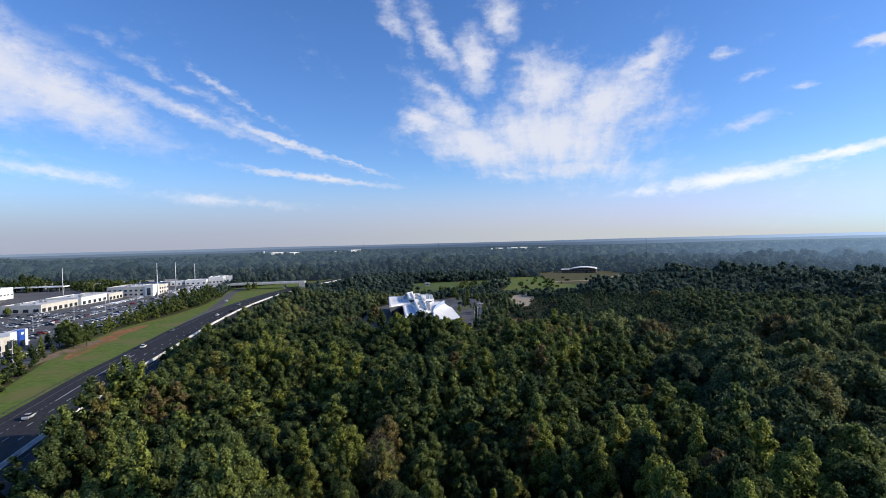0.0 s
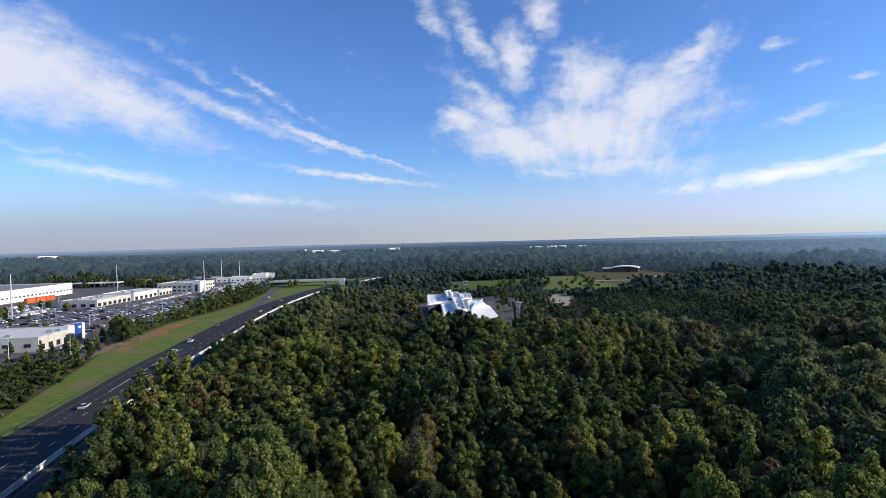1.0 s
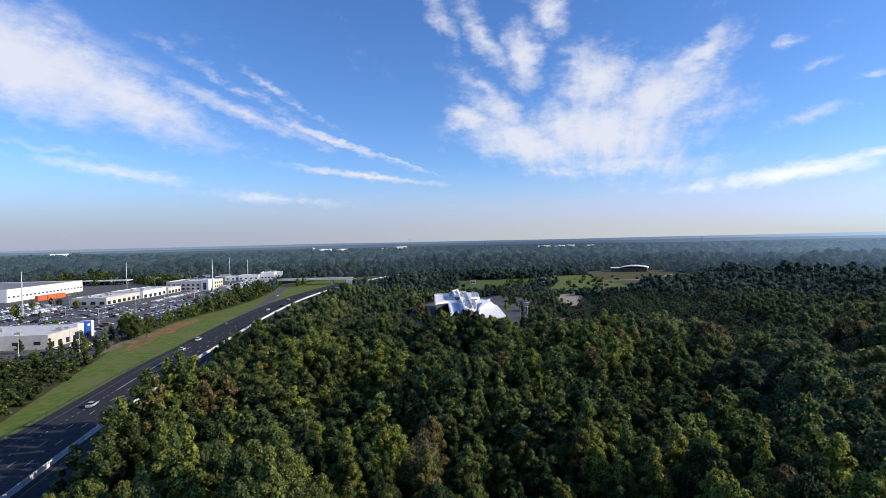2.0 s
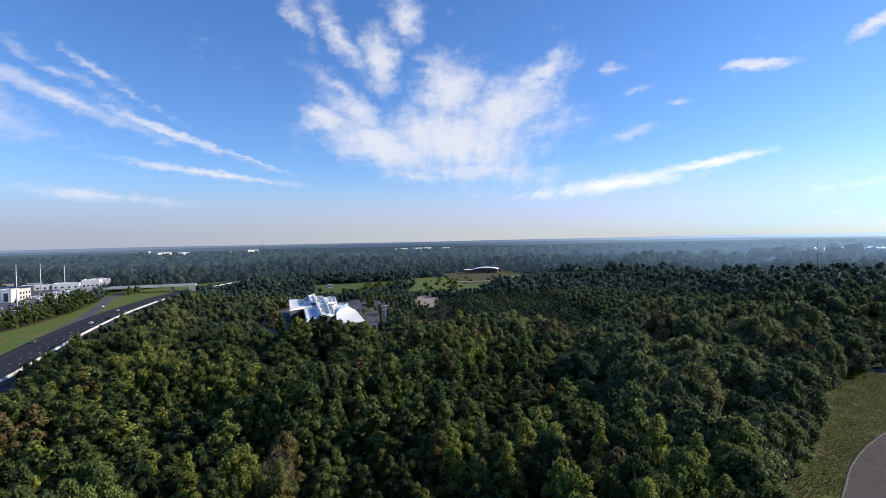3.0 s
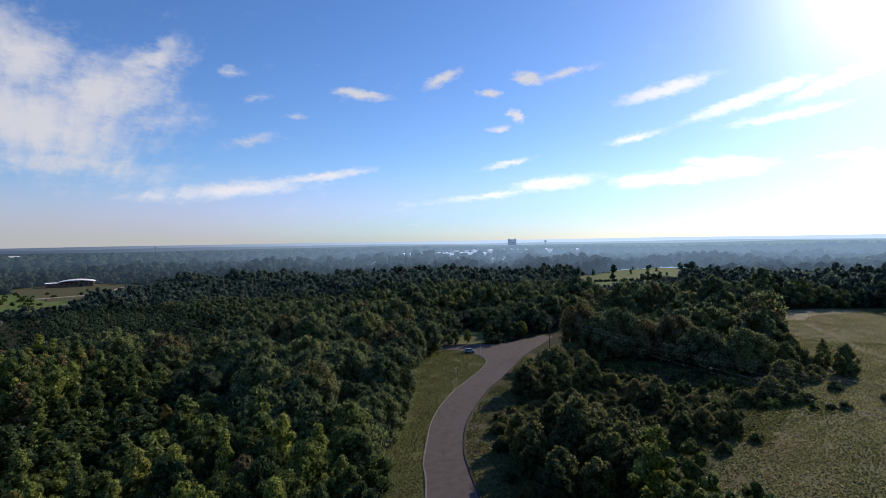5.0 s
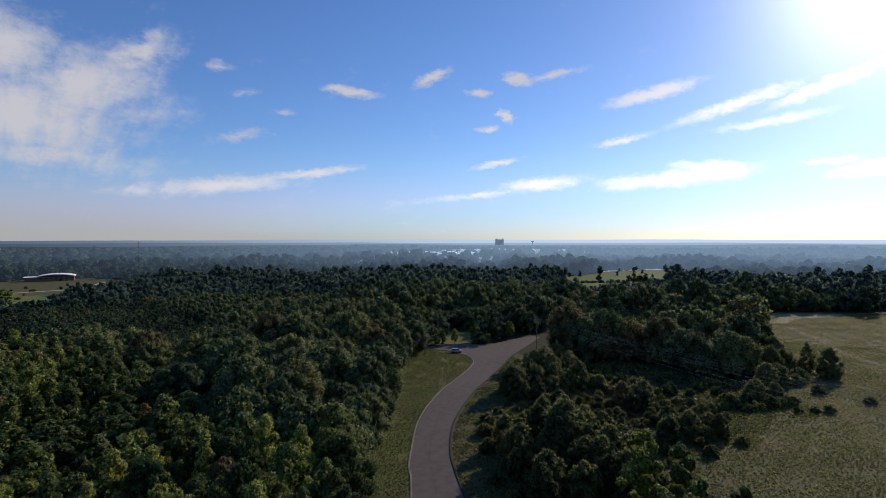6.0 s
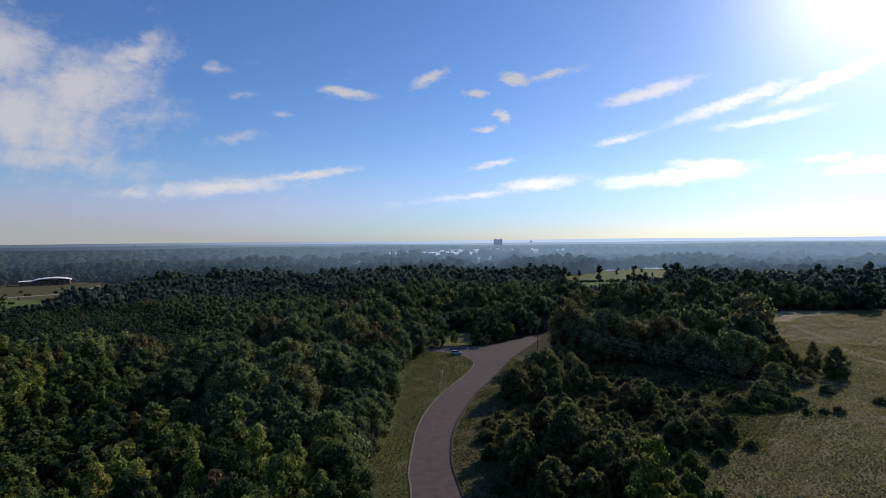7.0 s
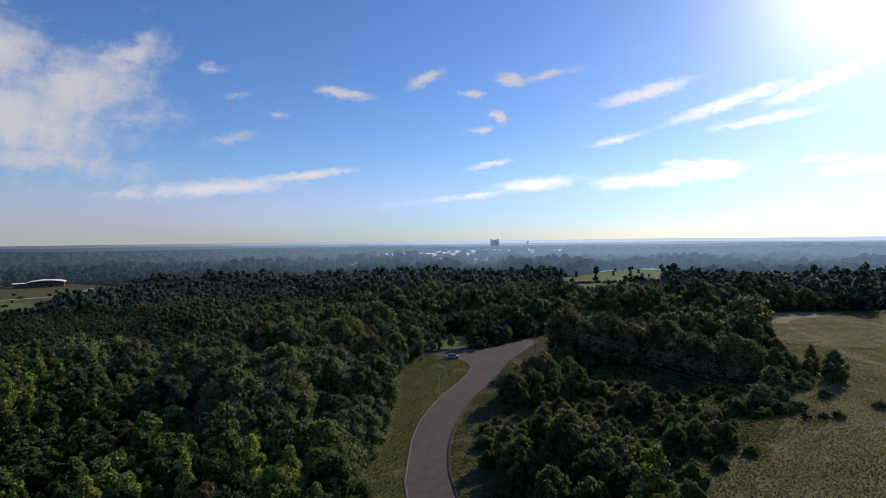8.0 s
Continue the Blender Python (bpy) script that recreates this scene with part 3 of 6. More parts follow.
def make_ground():
    radii = [0, 30, 60, 100, 160, 240, 340, 460, 600, 700] + list(range(760, 2300, 60)) + [2400, 2600, 2800, 3200, 3700, 4300, 4920]
    n = 240
    v = [(0, 0, 0)]
    for r in radii[1:]:
        for i in range(n):
            x, y = r * math.cos(2 * math.pi * i / n), r * math.sin(2 * math.pi * i / n)
            v.append((x, y, float(rise(x, y))))
    f = [(0, 1 + i, 1 + (i + 1) % n) for i in range(n)]
    for k in range(len(radii) - 2):
        a, b = 1 + k * n, 1 + (k + 1) * n
        f += [(a + i, b + i, b + (i + 1) % n, a + (i + 1) % n) for i in range(n)]
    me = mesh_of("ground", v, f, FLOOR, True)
    me.materials.append(HAZED_FLOOR)
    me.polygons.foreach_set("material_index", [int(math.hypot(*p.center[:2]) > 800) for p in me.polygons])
    tagged(new("ground", me), "dark woodland ground under the trees to the horizon, hazed blue far off", "ground", kind="structure")


make_ground()

# highway
def make_highway():
    line = BLINE
    tagged(new("road_highway", mesh_of("road_highway", *ribbon(line, [(HWY_LEFT, 0.05), (0, 0.08), (HWY_RIGHT, 0.05)]), ASPHALT)), "dark new asphalt highway with several lanes", "road", kind="structure")
    tagged(new("verge", mesh_of("verge", [(p[0], p[1], 0.02) for p in HWY_CLEAR], [tuple(range(len(HWY_CLEAR)))], GRASS)), "mown green grass verge beside the highway", "grass", kind="structure")


make_highway()
sheet("ground_commerce", COMMERCE, 0.03, LOT, "grey asphalt of the car dealers' lots")
sheet("ground_campus", CAMPUS, 0.03, LOT, "asphalt parking lot round the white-roofed building")
sheet("ground_green", GREEN, 0.03, LAWN, "mown green lawn among trees")
sheet("ground_open_field", OPEN_FIELD, 0.07, GRASS, "open light green meadow")
sheet("ground_arena", ARENA, 0.12, FIELD_GRASS, "pale grass and paths round the arena")
sheet("ground_roadside", ROADSIDE + STREET_L[::-1], 0.03, ROUGH, "rough grass strip beside the curved street")
sheet("ground_street_grass", STREET_GRASS, 0.03, ROUGH, "small patch of rough grass behind the street")
sheet("ground_field", FIELD, 0.03, FIELD_GRASS, "wide rough grass field with bare patches")
sheet("ground_brush", BRUSH, 0.02, MEADOW, "weedy ground under the shrubs")
sheet("ground_strip", STRIP, 0.02, MEADOW, "weedy ground under the trees beside the lots")
sheet("ground_clearing", CLEAR2, 0.03, LAWN, "far clearing in the woods")
sheet("road_street", STREET_L + STREET_FAR + STREET_R[::-1], 0.06, STREET, "curved pale asphalt street ending in a turning place")

# ---- trees ----


def crown_of(rng, radius, height, clumps, leaves, leaf, low=0.06, peak=0.42, tip=0.0, clump=0.34, ragged=0.55, core=3):
    """A crown of rounded clumps over an egg-shaped outline, set with small leaves: the leaves and the clumps (x, y, z, radius), from z = 0 upward.
    peak: where it is widest; tip: 0 a round head, 1 a pointed one."""
    k = np.arange(clumps)
    u = low + (1 - low) * (k + 0.5) / clumps
    w = np.clip((u - peak) / (1 - peak), 0, 1)
    round_head = np.sqrt(np.clip(1 - w * w, 0, 1))
    prof = np.where(u < peak, np.sqrt(np.clip(1 - ((peak - u) / (peak + 0.16)) ** 2, 0, 1)), (1 - tip) * round_head + tip * (1 - w))
    lr = radius * clump * rng.uniform(0.72, 1.28, clumps) * (0.55 + 0.45 * prof)
    ang = k * 2.39996 + rng.uniform(-0.45, 0.45, clumps)
    out = np.clip(prof * radius - 0.55 * lr, 0, None) * rng.uniform(0.78, 1.14, clumps)
    c = np.stack([out * np.cos(ang), out * np.sin(ang), u * height - 0.35 * lr], 1)
    which = rng.choice(clumps, leaves, p=lr ** 2 / (lr ** 2).sum())
    side = c[which] * np.array([1, 1, 0]) / radius
    d = rng.normal(size=(leaves, 3)) * 0.62 + side * 0.9 + np.array([0, 0, 0.42])
    d /= np.linalg.norm(d, axis=1, keepdims=True)
    p = c[which] + d * (lr[which] * rng.uniform(0.88, 1.2, leaves))[:, None]
    nrm = d + rng.normal(size=(leaves, 3)) * ragged
    nrm /= np.linalg.norm(nrm, axis=1, keepdims=True)
    t = np.cross(nrm, rng.normal(size=(leaves, 3)))
    t /= np.linalg.norm(t, axis=1, keepdims=True) + 1e-9
    b = np.cross(nrm, t)
    s = (leaf * rng.uniform(0.6, 1.4, leaves))[:, None]
    q = np.stack([p - t * s * 0.5 - b * s * 0.35, p + t * s * 0.5 - b * s * 0.35, p + b * s * 0.8], 1)
    balls = np.column_stack([c, lr])
    if core:
        uu = np.linspace(0.22, 0.68, core)
        rr = radius * 0.62 * np.interp(uu, u, prof)
        balls = np.concatenate([balls, np.column_stack([uu * 0, uu * 0, uu * height, rr])])
    return q, balls


def limbs(rng, height, r0, count, reach):
    """A tapered trunk with limbs that reach into the crown."""
    pieces = []

    def tube(a, b, ra, rb, n=6):
        d = (b - a).normalized()
        s = d.orthogonal().normalized()
        t = d.cross(s)
        v = [tuple(p + (s * math.cos(2 * math.pi * i / n) + t * math.sin(2 * math.pi * i / n)) * r) for p, r in ((a, ra), (b, rb)) for i in range(n)]
        pieces.append((v, [(i, (i + 1) % n, n + (i + 1) % n, n + i) for i in range(n)]))

    top = Vector((rng.uniform(-0.3, 0.3), rng.uniform(-0.3, 0.3), height * 0.8))
    mid = Vector((top.x * 0.3, top.y * 0.3, height * 0.4))
    tube(Vector((0, 0, -0.3)), mid, r0 * 1.25, r0 * 0.8)
    tube(mid, top, r0 * 0.8, r0 * 0.2)
    for i in range(count):
        z = height * (0.32 + 0.4 * i / count)
        a = i * 2.4 + rng.uniform(0, 1)
        st = Vector((0, 0, z))
        tube(st, st + Vector((math.cos(a) * reach, math.sin(a) * reach, reach * 0.75)), r0 * 0.4, r0 * 0.1, 5)
    return joined(*pieces)


KINDS, FAR_KINDS, SHRUBS = [], [], []


def make_tree_kinds():
    rng = np.random.default_rng(5)
    #        height radius clumps leaves peak tip
    specs = [(15.0, 2.7, 44, 3700, 0.36, 0.62), (13.5, 3.1, 44, 3700, 0.42, 0.35), (16.0, 2.4, 40, 3200, 0.30, 0.8),
             (12.5, 2.5, 36, 3000, 0.38, 0.5), (13.0, 3.9, 56, 4400, 0.46, 0.1), (10.5, 2.1, 30, 2500, 0.34, 0.75)]
    for h, r, clumps, n, peak, tip in specs:
        base = h * 0.2
        q, dark = crown_of(rng, r, h - base, clumps * 2 // 3, n, 0.22, 0.04, peak, tip, 0.36)
        q[:, :, 2] += base
        dark[:, 2] += base
        KINDS.append((h, r, quads_mesh("crown", q, LEAF, None, dark), mesh_of("trunk", *limbs(rng, h, 0.17, 6, r * 0.6), BARK, True)))
        q, dark = crown_of(rng, r * 1.15, h - base, clumps // 2, n // 6, 0.42, 0.04, peak, tip, 0.42)
        q[:, :, 2] += base
        dark[:, 2] += base
        FAR_KINDS.append((h, r, quads_mesh("crown", q, LEAF, None, dark), KINDS[-1][3]))
    # shrubs and young trees: height, radius, leaves, lobes, pointed
    for h, r, n, lobes, pt in ((3.2, 2.4, 1000, 12, 0.0), (4.6, 2.7, 1200, 13, 0.1), (5.6, 1.8, 900, 11, 0.6), (2.4, 2.1, 800, 10, 0.0), (6.5, 2.6, 1300, 14, 0.25)):
        q, dark = crown_of(rng, r, h, lobes * 2, n, 0.24, 0.02, 0.36, pt, 0.36, 0.6, 2)
        SHRUBS.append((h, r, quads_mesh("crown", q, LEAF_SCRUB, None, dark), mesh_of("stem", *limbs(rng, h * 0.7, 0.06, 4, r * 0.5), BARK, True)))


def spots(rng, r0, r1, spacing, a0=-62.0, a1=128.0):
    """Uneven places between two distances of the origin, in plan, by a jittered grid."""
    g = np.arange(-r1, r1, spacing)
    x, y = np.meshgrid(g, g)
    x = (x + rng.uniform(-0.46, 0.46, x.shape) * spacing).ravel()
    y = (y + rng.uniform(-0.46, 0.46, y.shape) * spacing).ravel()
    r, a = np.hypot(x, y), np.degrees(np.arctan2(x, y))
    ok = (r >= r0) & (r < r1) & (a > a0) & (a < a1)
    x, y = x[ok], y[ok]
    ok = np.ones(len(x), bool)
    for poly in NO_TREES:
        ok &= ~inside(poly, x, y)
    return x[ok], y[ok]


def in_polygon(rng, poly, spacing):
    xs, ys = [p[0] for p in poly], [p[1] for p in poly]
    x, y = np.meshgrid(np.arange(min(xs), max(xs), spacing), np.arange(min(ys), max(ys), spacing))
    x = (x + rng.uniform(-0.47, 0.47, x.shape) * spacing).ravel()
    y = (y + rng.uniform(-0.47, 0.47, y.shape) * spacing).ravel()
    ok = inside(poly, x, y)
    return x[ok], y[ok]


def swell(x, y):
    """Stands of taller and lower trees."""
    return 1.0 + 0.26 * np.sin(x / 13.0 + 0.7) * np.sin(y / 15.0) + 0.14 * np.sin((x + y) / 8.0) * np.sin((x - y) / 11.0)


NEAR, WEDGE = 99.0, (-38.0, 58.0)


def plant(kinds, rng, x, y, scale, name, label, category, group, stem):
    h, r, crown, trunk = kinds
    tree = new(name)
    tree.matrix_basis = Matrix.LocRotScale((x, y, 0), Euler((rng.uniform(-0.05, 0.05), rng.uniform(-0.05, 0.05), rng.uniform(0, 6.28))), (scale, scale, scale * rng.uniform(0.9, 1.1)))
    part(stem, trunk, tree)
    part("crown", crown, tree)
    return tagged(tree, label, category, group=group)


def make_near_trees():
    rng = np.random.default_rng(11)
    x, y = spots(rng, 50, NEAR, 4.75, *WEDGE)
    for px, py, low in zip(x, y, np.clip((from_highway(x, y) - 2) / 20, 0.75, 1)):
        k = rng.choice(len(KINDS), p=(0.22, 0.2, 0.18, 0.16, 0.12, 0.12)) if inside(YOUNG_WOOD, px, py) else rng.choice((1, 4, 4, 3))
        plant(KINDS[k], rng, px, py, rng.uniform(0.7, 1.16) * float(swell(px, py)) * low, "tree",
              "tall leafy deciduous tree with a dense green crown", "tree", "trees of the near wood", "trunk")


# stands: upright young trees, a pine plantation, the hollow behind the oaks
YOUNG_WOOD = [(-90, 20), (-67, 135), (-68, 165), (-45, 169), (-22, 159), (-3, 153), (12, 159), (29, 162), (44, 204), (68, 229), (82, 211), (81, 169), (73, 131), (68, 94), (60, 75), (46, 50), (30, 20)]
PINE_WOOD = [(66, 270), (105, 411), (149, 476), (208, 467), (192, 356), (172, 250), (160, 224), (128, 208), (100, 222), (84, 228)]
LOW_GROWTH = [(20, 432), (66, 452), (84, 300), (104, 300), (124, 366), (150, 430), (215, 500), (190, 545), (120, 520), (20, 484)]
LOW_BEFORE_DRIVE = [(68, 262), (92, 286), (122, 366), (112, 384), (102, 368), (84, 364), (82, 330)]
LOW_BEFORE_LOT = [(34, 222), (60, 222), (84, 300), (76, 330), (64, 290), (46, 268), (40, 262)]
BEFORE_OFFICE = [(-20, 214), (34, 212), (60, 222), (46, 272), (-24, 300)]
LOW_WOODS = [(-60, 238), (330, 238), (340, 780), (-70, 780)]
TALL_WOODS = [(196, -14), (242, -16), (292, 2), (340, 40), (330, 96), (285, 84), (222, 44)]


def from_highway(x, y):
    road = np.array([(p.x, p.y) for p in BLINE])
    return np.min(np.hypot(np.atleast_1d(x)[:, None] - road[:, 0], np.atleast_1d(y)[:, None] - road[:, 1]), axis=1)


def stature(x, y):
    """How tall the trees of a stand are, against the usual."""
    k = swell(x, y)
    far = np.hypot(x, y)
    k = k * np.where(far > 215, 1 + 0.28 * np.sin(x / 61 + 0.5) * np.sin(y / 47 + 1.1) + 0.12 * np.sin((x - 2 * y) / 38), 1)
    k = k * np.where(far > 700, 1 + 0.28 * np.sin(x / 83 + 1.9 * np.sin(y / 140)) * np.sin(y / 71 + 0.4) + 0.16 * np.sin((x + 2 * y) / 160), 1)
    k = np.where(inside([(186, 136), (212, 112), (262, 106), (300, 150), (226, 190)], x, y), k * 0.62, k)
    k = np.where(inside([(236, 78), (290, 78), (298, 104), (250, 108)], x, y), k * 0.38, k)
    k = np.where(inside(BEFORE_OFFICE, x, y), np.minimum(k, 1.0) * 0.74, k)
    # growth kept low round the meadow and the office to fit the camera's view, and the hollow behind the oaks
    k = np.where(inside(LOW_GROWTH, x, y), k * 0.6, k)
    k = np.where(inside(PINE_WOOD, x, y), k * np.where(far < 300, 0.72, 0.95), k)
    # trees kept low beside the highway and before the lot and the drive, to fit the camera's view
    d = from_highway(x, y)
    near_road = np.where(np.asarray(y) > 350, np.clip((d - 8) / 42, 0.42, 1), np.where(np.asarray(y) < 140, np.clip((d - 2) / 20, 0.75, 1), np.clip((d - 6) / 24, 0.55, 1)))
    k = np.where(inside(STRIP, x, y), k, k * near_road)
    k = np.where(inside(LOW_BEFORE_DRIVE, x, y) | inside(LOW_BEFORE_LOT, x, y), k * 0.46, k)
    k = np.where(inside([(380, 120), (500, 225), (600, 225), (610, 50), (420, 40)], x, y), k * 0.42, k)
    k = np.where(inside(STRIP, x, y) & (np.asarray(y) < 245), k * 0.5, k)
    k = np.where(inside(LOW_WOODS, x, y), k * 0.66, k)
    return np.where(inside(TALL_WOODS, x, y), k * 1.6, k)


def patches(x, y):
    """Slow changes of tone from stand to stand."""
    return np.sin(x / 37.0 + 1.7 * np.sin(y / 51.0)) * np.sin(y / 29.0 + 1.3 * np.sin(x / 43.0 + 0.8))


def wood(name, label, rng, x, y, height, radius, n, leaf, clumps, kinds=7, tint0=0.42, low=0.7, high=1.2, tip=0.0, peak=0.45, clump=0.36, core=1, mat=None, drift=0.16):
    """Many trees in one mesh."""
    base = [crown_of(rng, radius * rng.uniform(0.88, 1.12), height * 0.9, clumps, n, leaf, 0.05, peak, tip * rng.uniform(0.3, 1), clump, 0.55, core) for _ in range(kinds)]
    co, tint, ball, ball_tint = [], [], [], []
    sw = stature(x, y)
    zs = rise(np.asarray(x), np.asarray(y))
    sw = sw * np.where(zs > 6, 0.6, 1.0)
    tone = tint0 + drift * patches(np.asarray(x), np.asarray(y))
    for px, py, k, z0, t0 in zip(x, y, sw, zs, tone):
        q, dark = base[rng.integers(kinds)]
        a = rng.uniform(0, 6.28)
        c, s = math.cos(a), math.sin(a)
        e = rng.uniform(low, high)
        r, h = e * rng.uniform(0.88, 1.12), (0.55 + 0.45 * e) * k
        ax, ay = q[:, :, 0], q[:, :, 1]
        co.append(np.stack([px + r * (c * ax - s * ay), py + r * (s * ax + c * ay), z0 + h * (height * 0.08 + q[:, :, 2])], 2))
        ball.append(np.stack([px + r * (c * dark[:, 0] - s * dark[:, 1]), py + r * (s * dark[:, 0] + c * dark[:, 1]), z0 + h * (height * 0.08 + dark[:, 2]), dark[:, 3] * 0.5 * (r + h)], 1))
        shade = min(0.99, max(0.0, rng.normal(t0, 0.25)))
        tint.append(np.full(len(q), shade))
        ball_tint.append(np.full(len(dark), shade))
    me = quads_mesh(name, np.concatenate(co), mat or LEAF_FAR, np.concatenate(tint), np.concatenate(ball), np.concatenate(ball_tint))
    return tagged(new(name, me), label, "woods", kind="stuff")


def make_woods():
    rng = np.random.default_rng(23)
    # beside the near wood
    xa, ya = spots(rng, 30, NEAR, 5.6, -62, WEDGE[0])
    xb, yb = spots(rng, 30, NEAR, 6.6, WEDGE[1], 128)
    xc, yc = spots(rng, 20, 50, 6.6, *WEDGE)
    x, y = np.concatenate([xa, xb, xc]), np.concatenate([ya, yb, yc])
    wood("wood_edge", "leafy green trees at the edge of the wood", rng, x, y, 14.0, 3.3, 800, 0.30, 16, tip=0.5, core=3)
    # upright young trees, then darker broad ones
    x, y = spots(rng, NEAR, 262, 5.3)
    young = inside(YOUNG_WOOD, x, y)
    wood("young_wood", "bright green wood of upright young trees", rng, x[young], y[young], 14.0, 2.9, 980, 0.32, 14, tip=0.7, peak=0.36, low=0.6, high=1.7, tint0=0.54, core=3)
    x, y = spots(rng, NEAR, 262, 7.2)
    broad = ~inside(YOUNG_WOOD, x, y) & (x < 62 + 14 * np.sin(y / 19)) & ~inside(PINE_WOOD, x, y)
    wood("woodland", "dense dark green deciduous wood behind the young trees", rng, x[broad], y[broad], 14.0, 4.5, 1350, 0.34, 22, tip=0.3, low=0.55, high=1.5, tint0=0.36, core=3)
    x, y = spots(rng, NEAR, 232, 8.4)
    oak = ~inside(YOUNG_WOOD, x, y) & (x >= 62 + 14 * np.sin(y / 19)) & ~inside(PINE_WOOD, x, y)
    wood("oak_wood", "dark olive oak wood with rounded crowns", rng, x[oak], y[oak], 13.5, 5.3, 2300, 0.26, 42, tint0=0.48, low=0.55, high=1.6, mat=LEAF_OLIVE, clump=0.30, core=3, drift=0.24)
    x, y = spots(rng, 200, 480, 7.0)
    pine = inside(PINE_WOOD, x, y)
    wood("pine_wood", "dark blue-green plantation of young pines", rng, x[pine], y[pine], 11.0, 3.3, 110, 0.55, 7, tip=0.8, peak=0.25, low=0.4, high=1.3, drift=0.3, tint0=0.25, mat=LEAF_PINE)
    x, y = spots(rng, 232, 440, 10.2)
    rest = ~inside(PINE_WOOD, x, y) & ~((np.hypot(x, y) < 262) & (x < 62))
    wood("woodland_beyond", "dense dark green mixed wood", rng, x[rest], y[rest], 14.0, 6.2, 330, 0.52, 13, tint0=0.42, low=0.55, high=1.4, mat=LEAF_OLIVE, clump=0.36, drift=0.24)
    x, y = spots(rng, 440, 700, 11.5, -60, 122)
    wood("woods_beyond", "mixed woods over the middle distance, hazed blue-green by their leaf colour", rng, x, y, 13.0, 6.8, 110, 0.9, 6, tint0=0.5, low=0.5, high=1.5, mat=LEAF_HAZED, clump=0.42, drift=0.24)
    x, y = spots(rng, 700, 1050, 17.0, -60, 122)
    wood("backdrop_distant_woods", "blue-green woods in the distance, hazed by a blue glow", rng, x, y, 12.0, 8.2, 20, 1.1, 3, tint0=0.45, low=0.5, high=1.5, mat=LEAF_HAZE, clump=0.7, drift=0.24)
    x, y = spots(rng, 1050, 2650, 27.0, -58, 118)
    wood("backdrop_far_woods", "distant hazy blue-green woods", rng, x, y, 9.0, 12.0, 2, 1.4, 1, tint0=0.42, low=0.6, high=1.35, mat=LEAF_HAZE, clump=1.25, core=0, drift=0.28)


make_tree_kinds()
make_near_trees()
make_woods()


def make_strip():
    """Low trees and bushes between the verge and the lots."""
    rng = np.random.default_rng(31)
    x, y = in_polygon(rng, STRIP, 5.2)
    keep = (y > 300) | ((y < 222) & (x > -190)) | (rng.uniform(size=len(x)) < 0.22)
    keep &= ~((y > 222) & (y < 300) & (x < -162))
    x, y = x[keep], y[keep]
    wood("tree_belt", "belt of low green trees between verge and lots", rng, x, y, 10.5, 3.2, 90, 0.55, 5, low=0.5, tip=0.6, clump=0.42)


make_strip()


def make_clearing_rows():
    """Dense low rows of dark trees across the far clearing, and a few single ones."""
    rng = np.random.default_rng(91)
    u = np.linspace(0, 1, 34)
    x, y = 560 + 66 * u + rng.uniform(-3, 3, 34), 204 - 88 * u + rng.uniform(-3, 3, 34)
    xb, yb = in_polygon(rng, CLEAR2, 26.0)
    keep = rng.uniform(size=len(xb)) < 0.3
    x, y = np.concatenate([x, xb[keep]]), np.concatenate([y, yb[keep]])
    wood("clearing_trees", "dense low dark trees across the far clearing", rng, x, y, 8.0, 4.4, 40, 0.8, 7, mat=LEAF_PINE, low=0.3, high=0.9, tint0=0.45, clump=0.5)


make_clearing_rows()


def make_bare_tree():
    """One tree that has lost most of its leaves, brown twigs round a pale trunk."""
    rng = np.random.default_rng(77)
    m = material("brown_twigs", (0.15, 0.105, 0.065), (0.26, 0.19, 0.12), 1.5, 0.9, random_by="island", amount=0.4)
    pale = material("pale_bark", (0.34, 0.31, 0.27), (0.50, 0.47, 0.42), 3.0, 0.9)
    q, _ = crown_of(rng, 3.2, 9.5, 40, 2600, 0.15, 0.05, 0.5, 0.2, 0.5, 1.2, 0)
    for x, y, s in ((BARE[0], BARE[1], 1.0), (BARE[0] - 5.5, BARE[1] + 1.5, 0.85), (BARE[0] - 22, BARE[1] - 4, 0.8)):
        tree = new("tree")
        tree.matrix_basis = Matrix.LocRotScale((x, y, 0), Euler((0, 0, s * 5)), (s, s, s))
        part("trunk", mesh_of("trunk", *limbs(rng, 14.0, 0.15, 14, 2.9), pale, True), tree)
        up = q.copy()
        up[:, :, 2] += 4.2
        part("crown", quads_mesh("crown", up, m), tree, "thin brown twigs with few leaves")
        tagged(tree, "half-bare brown tree with a pale trunk", "tree", group="half-bare trees")


BARE = (-3.0, 90.0)
make_bare_tree()


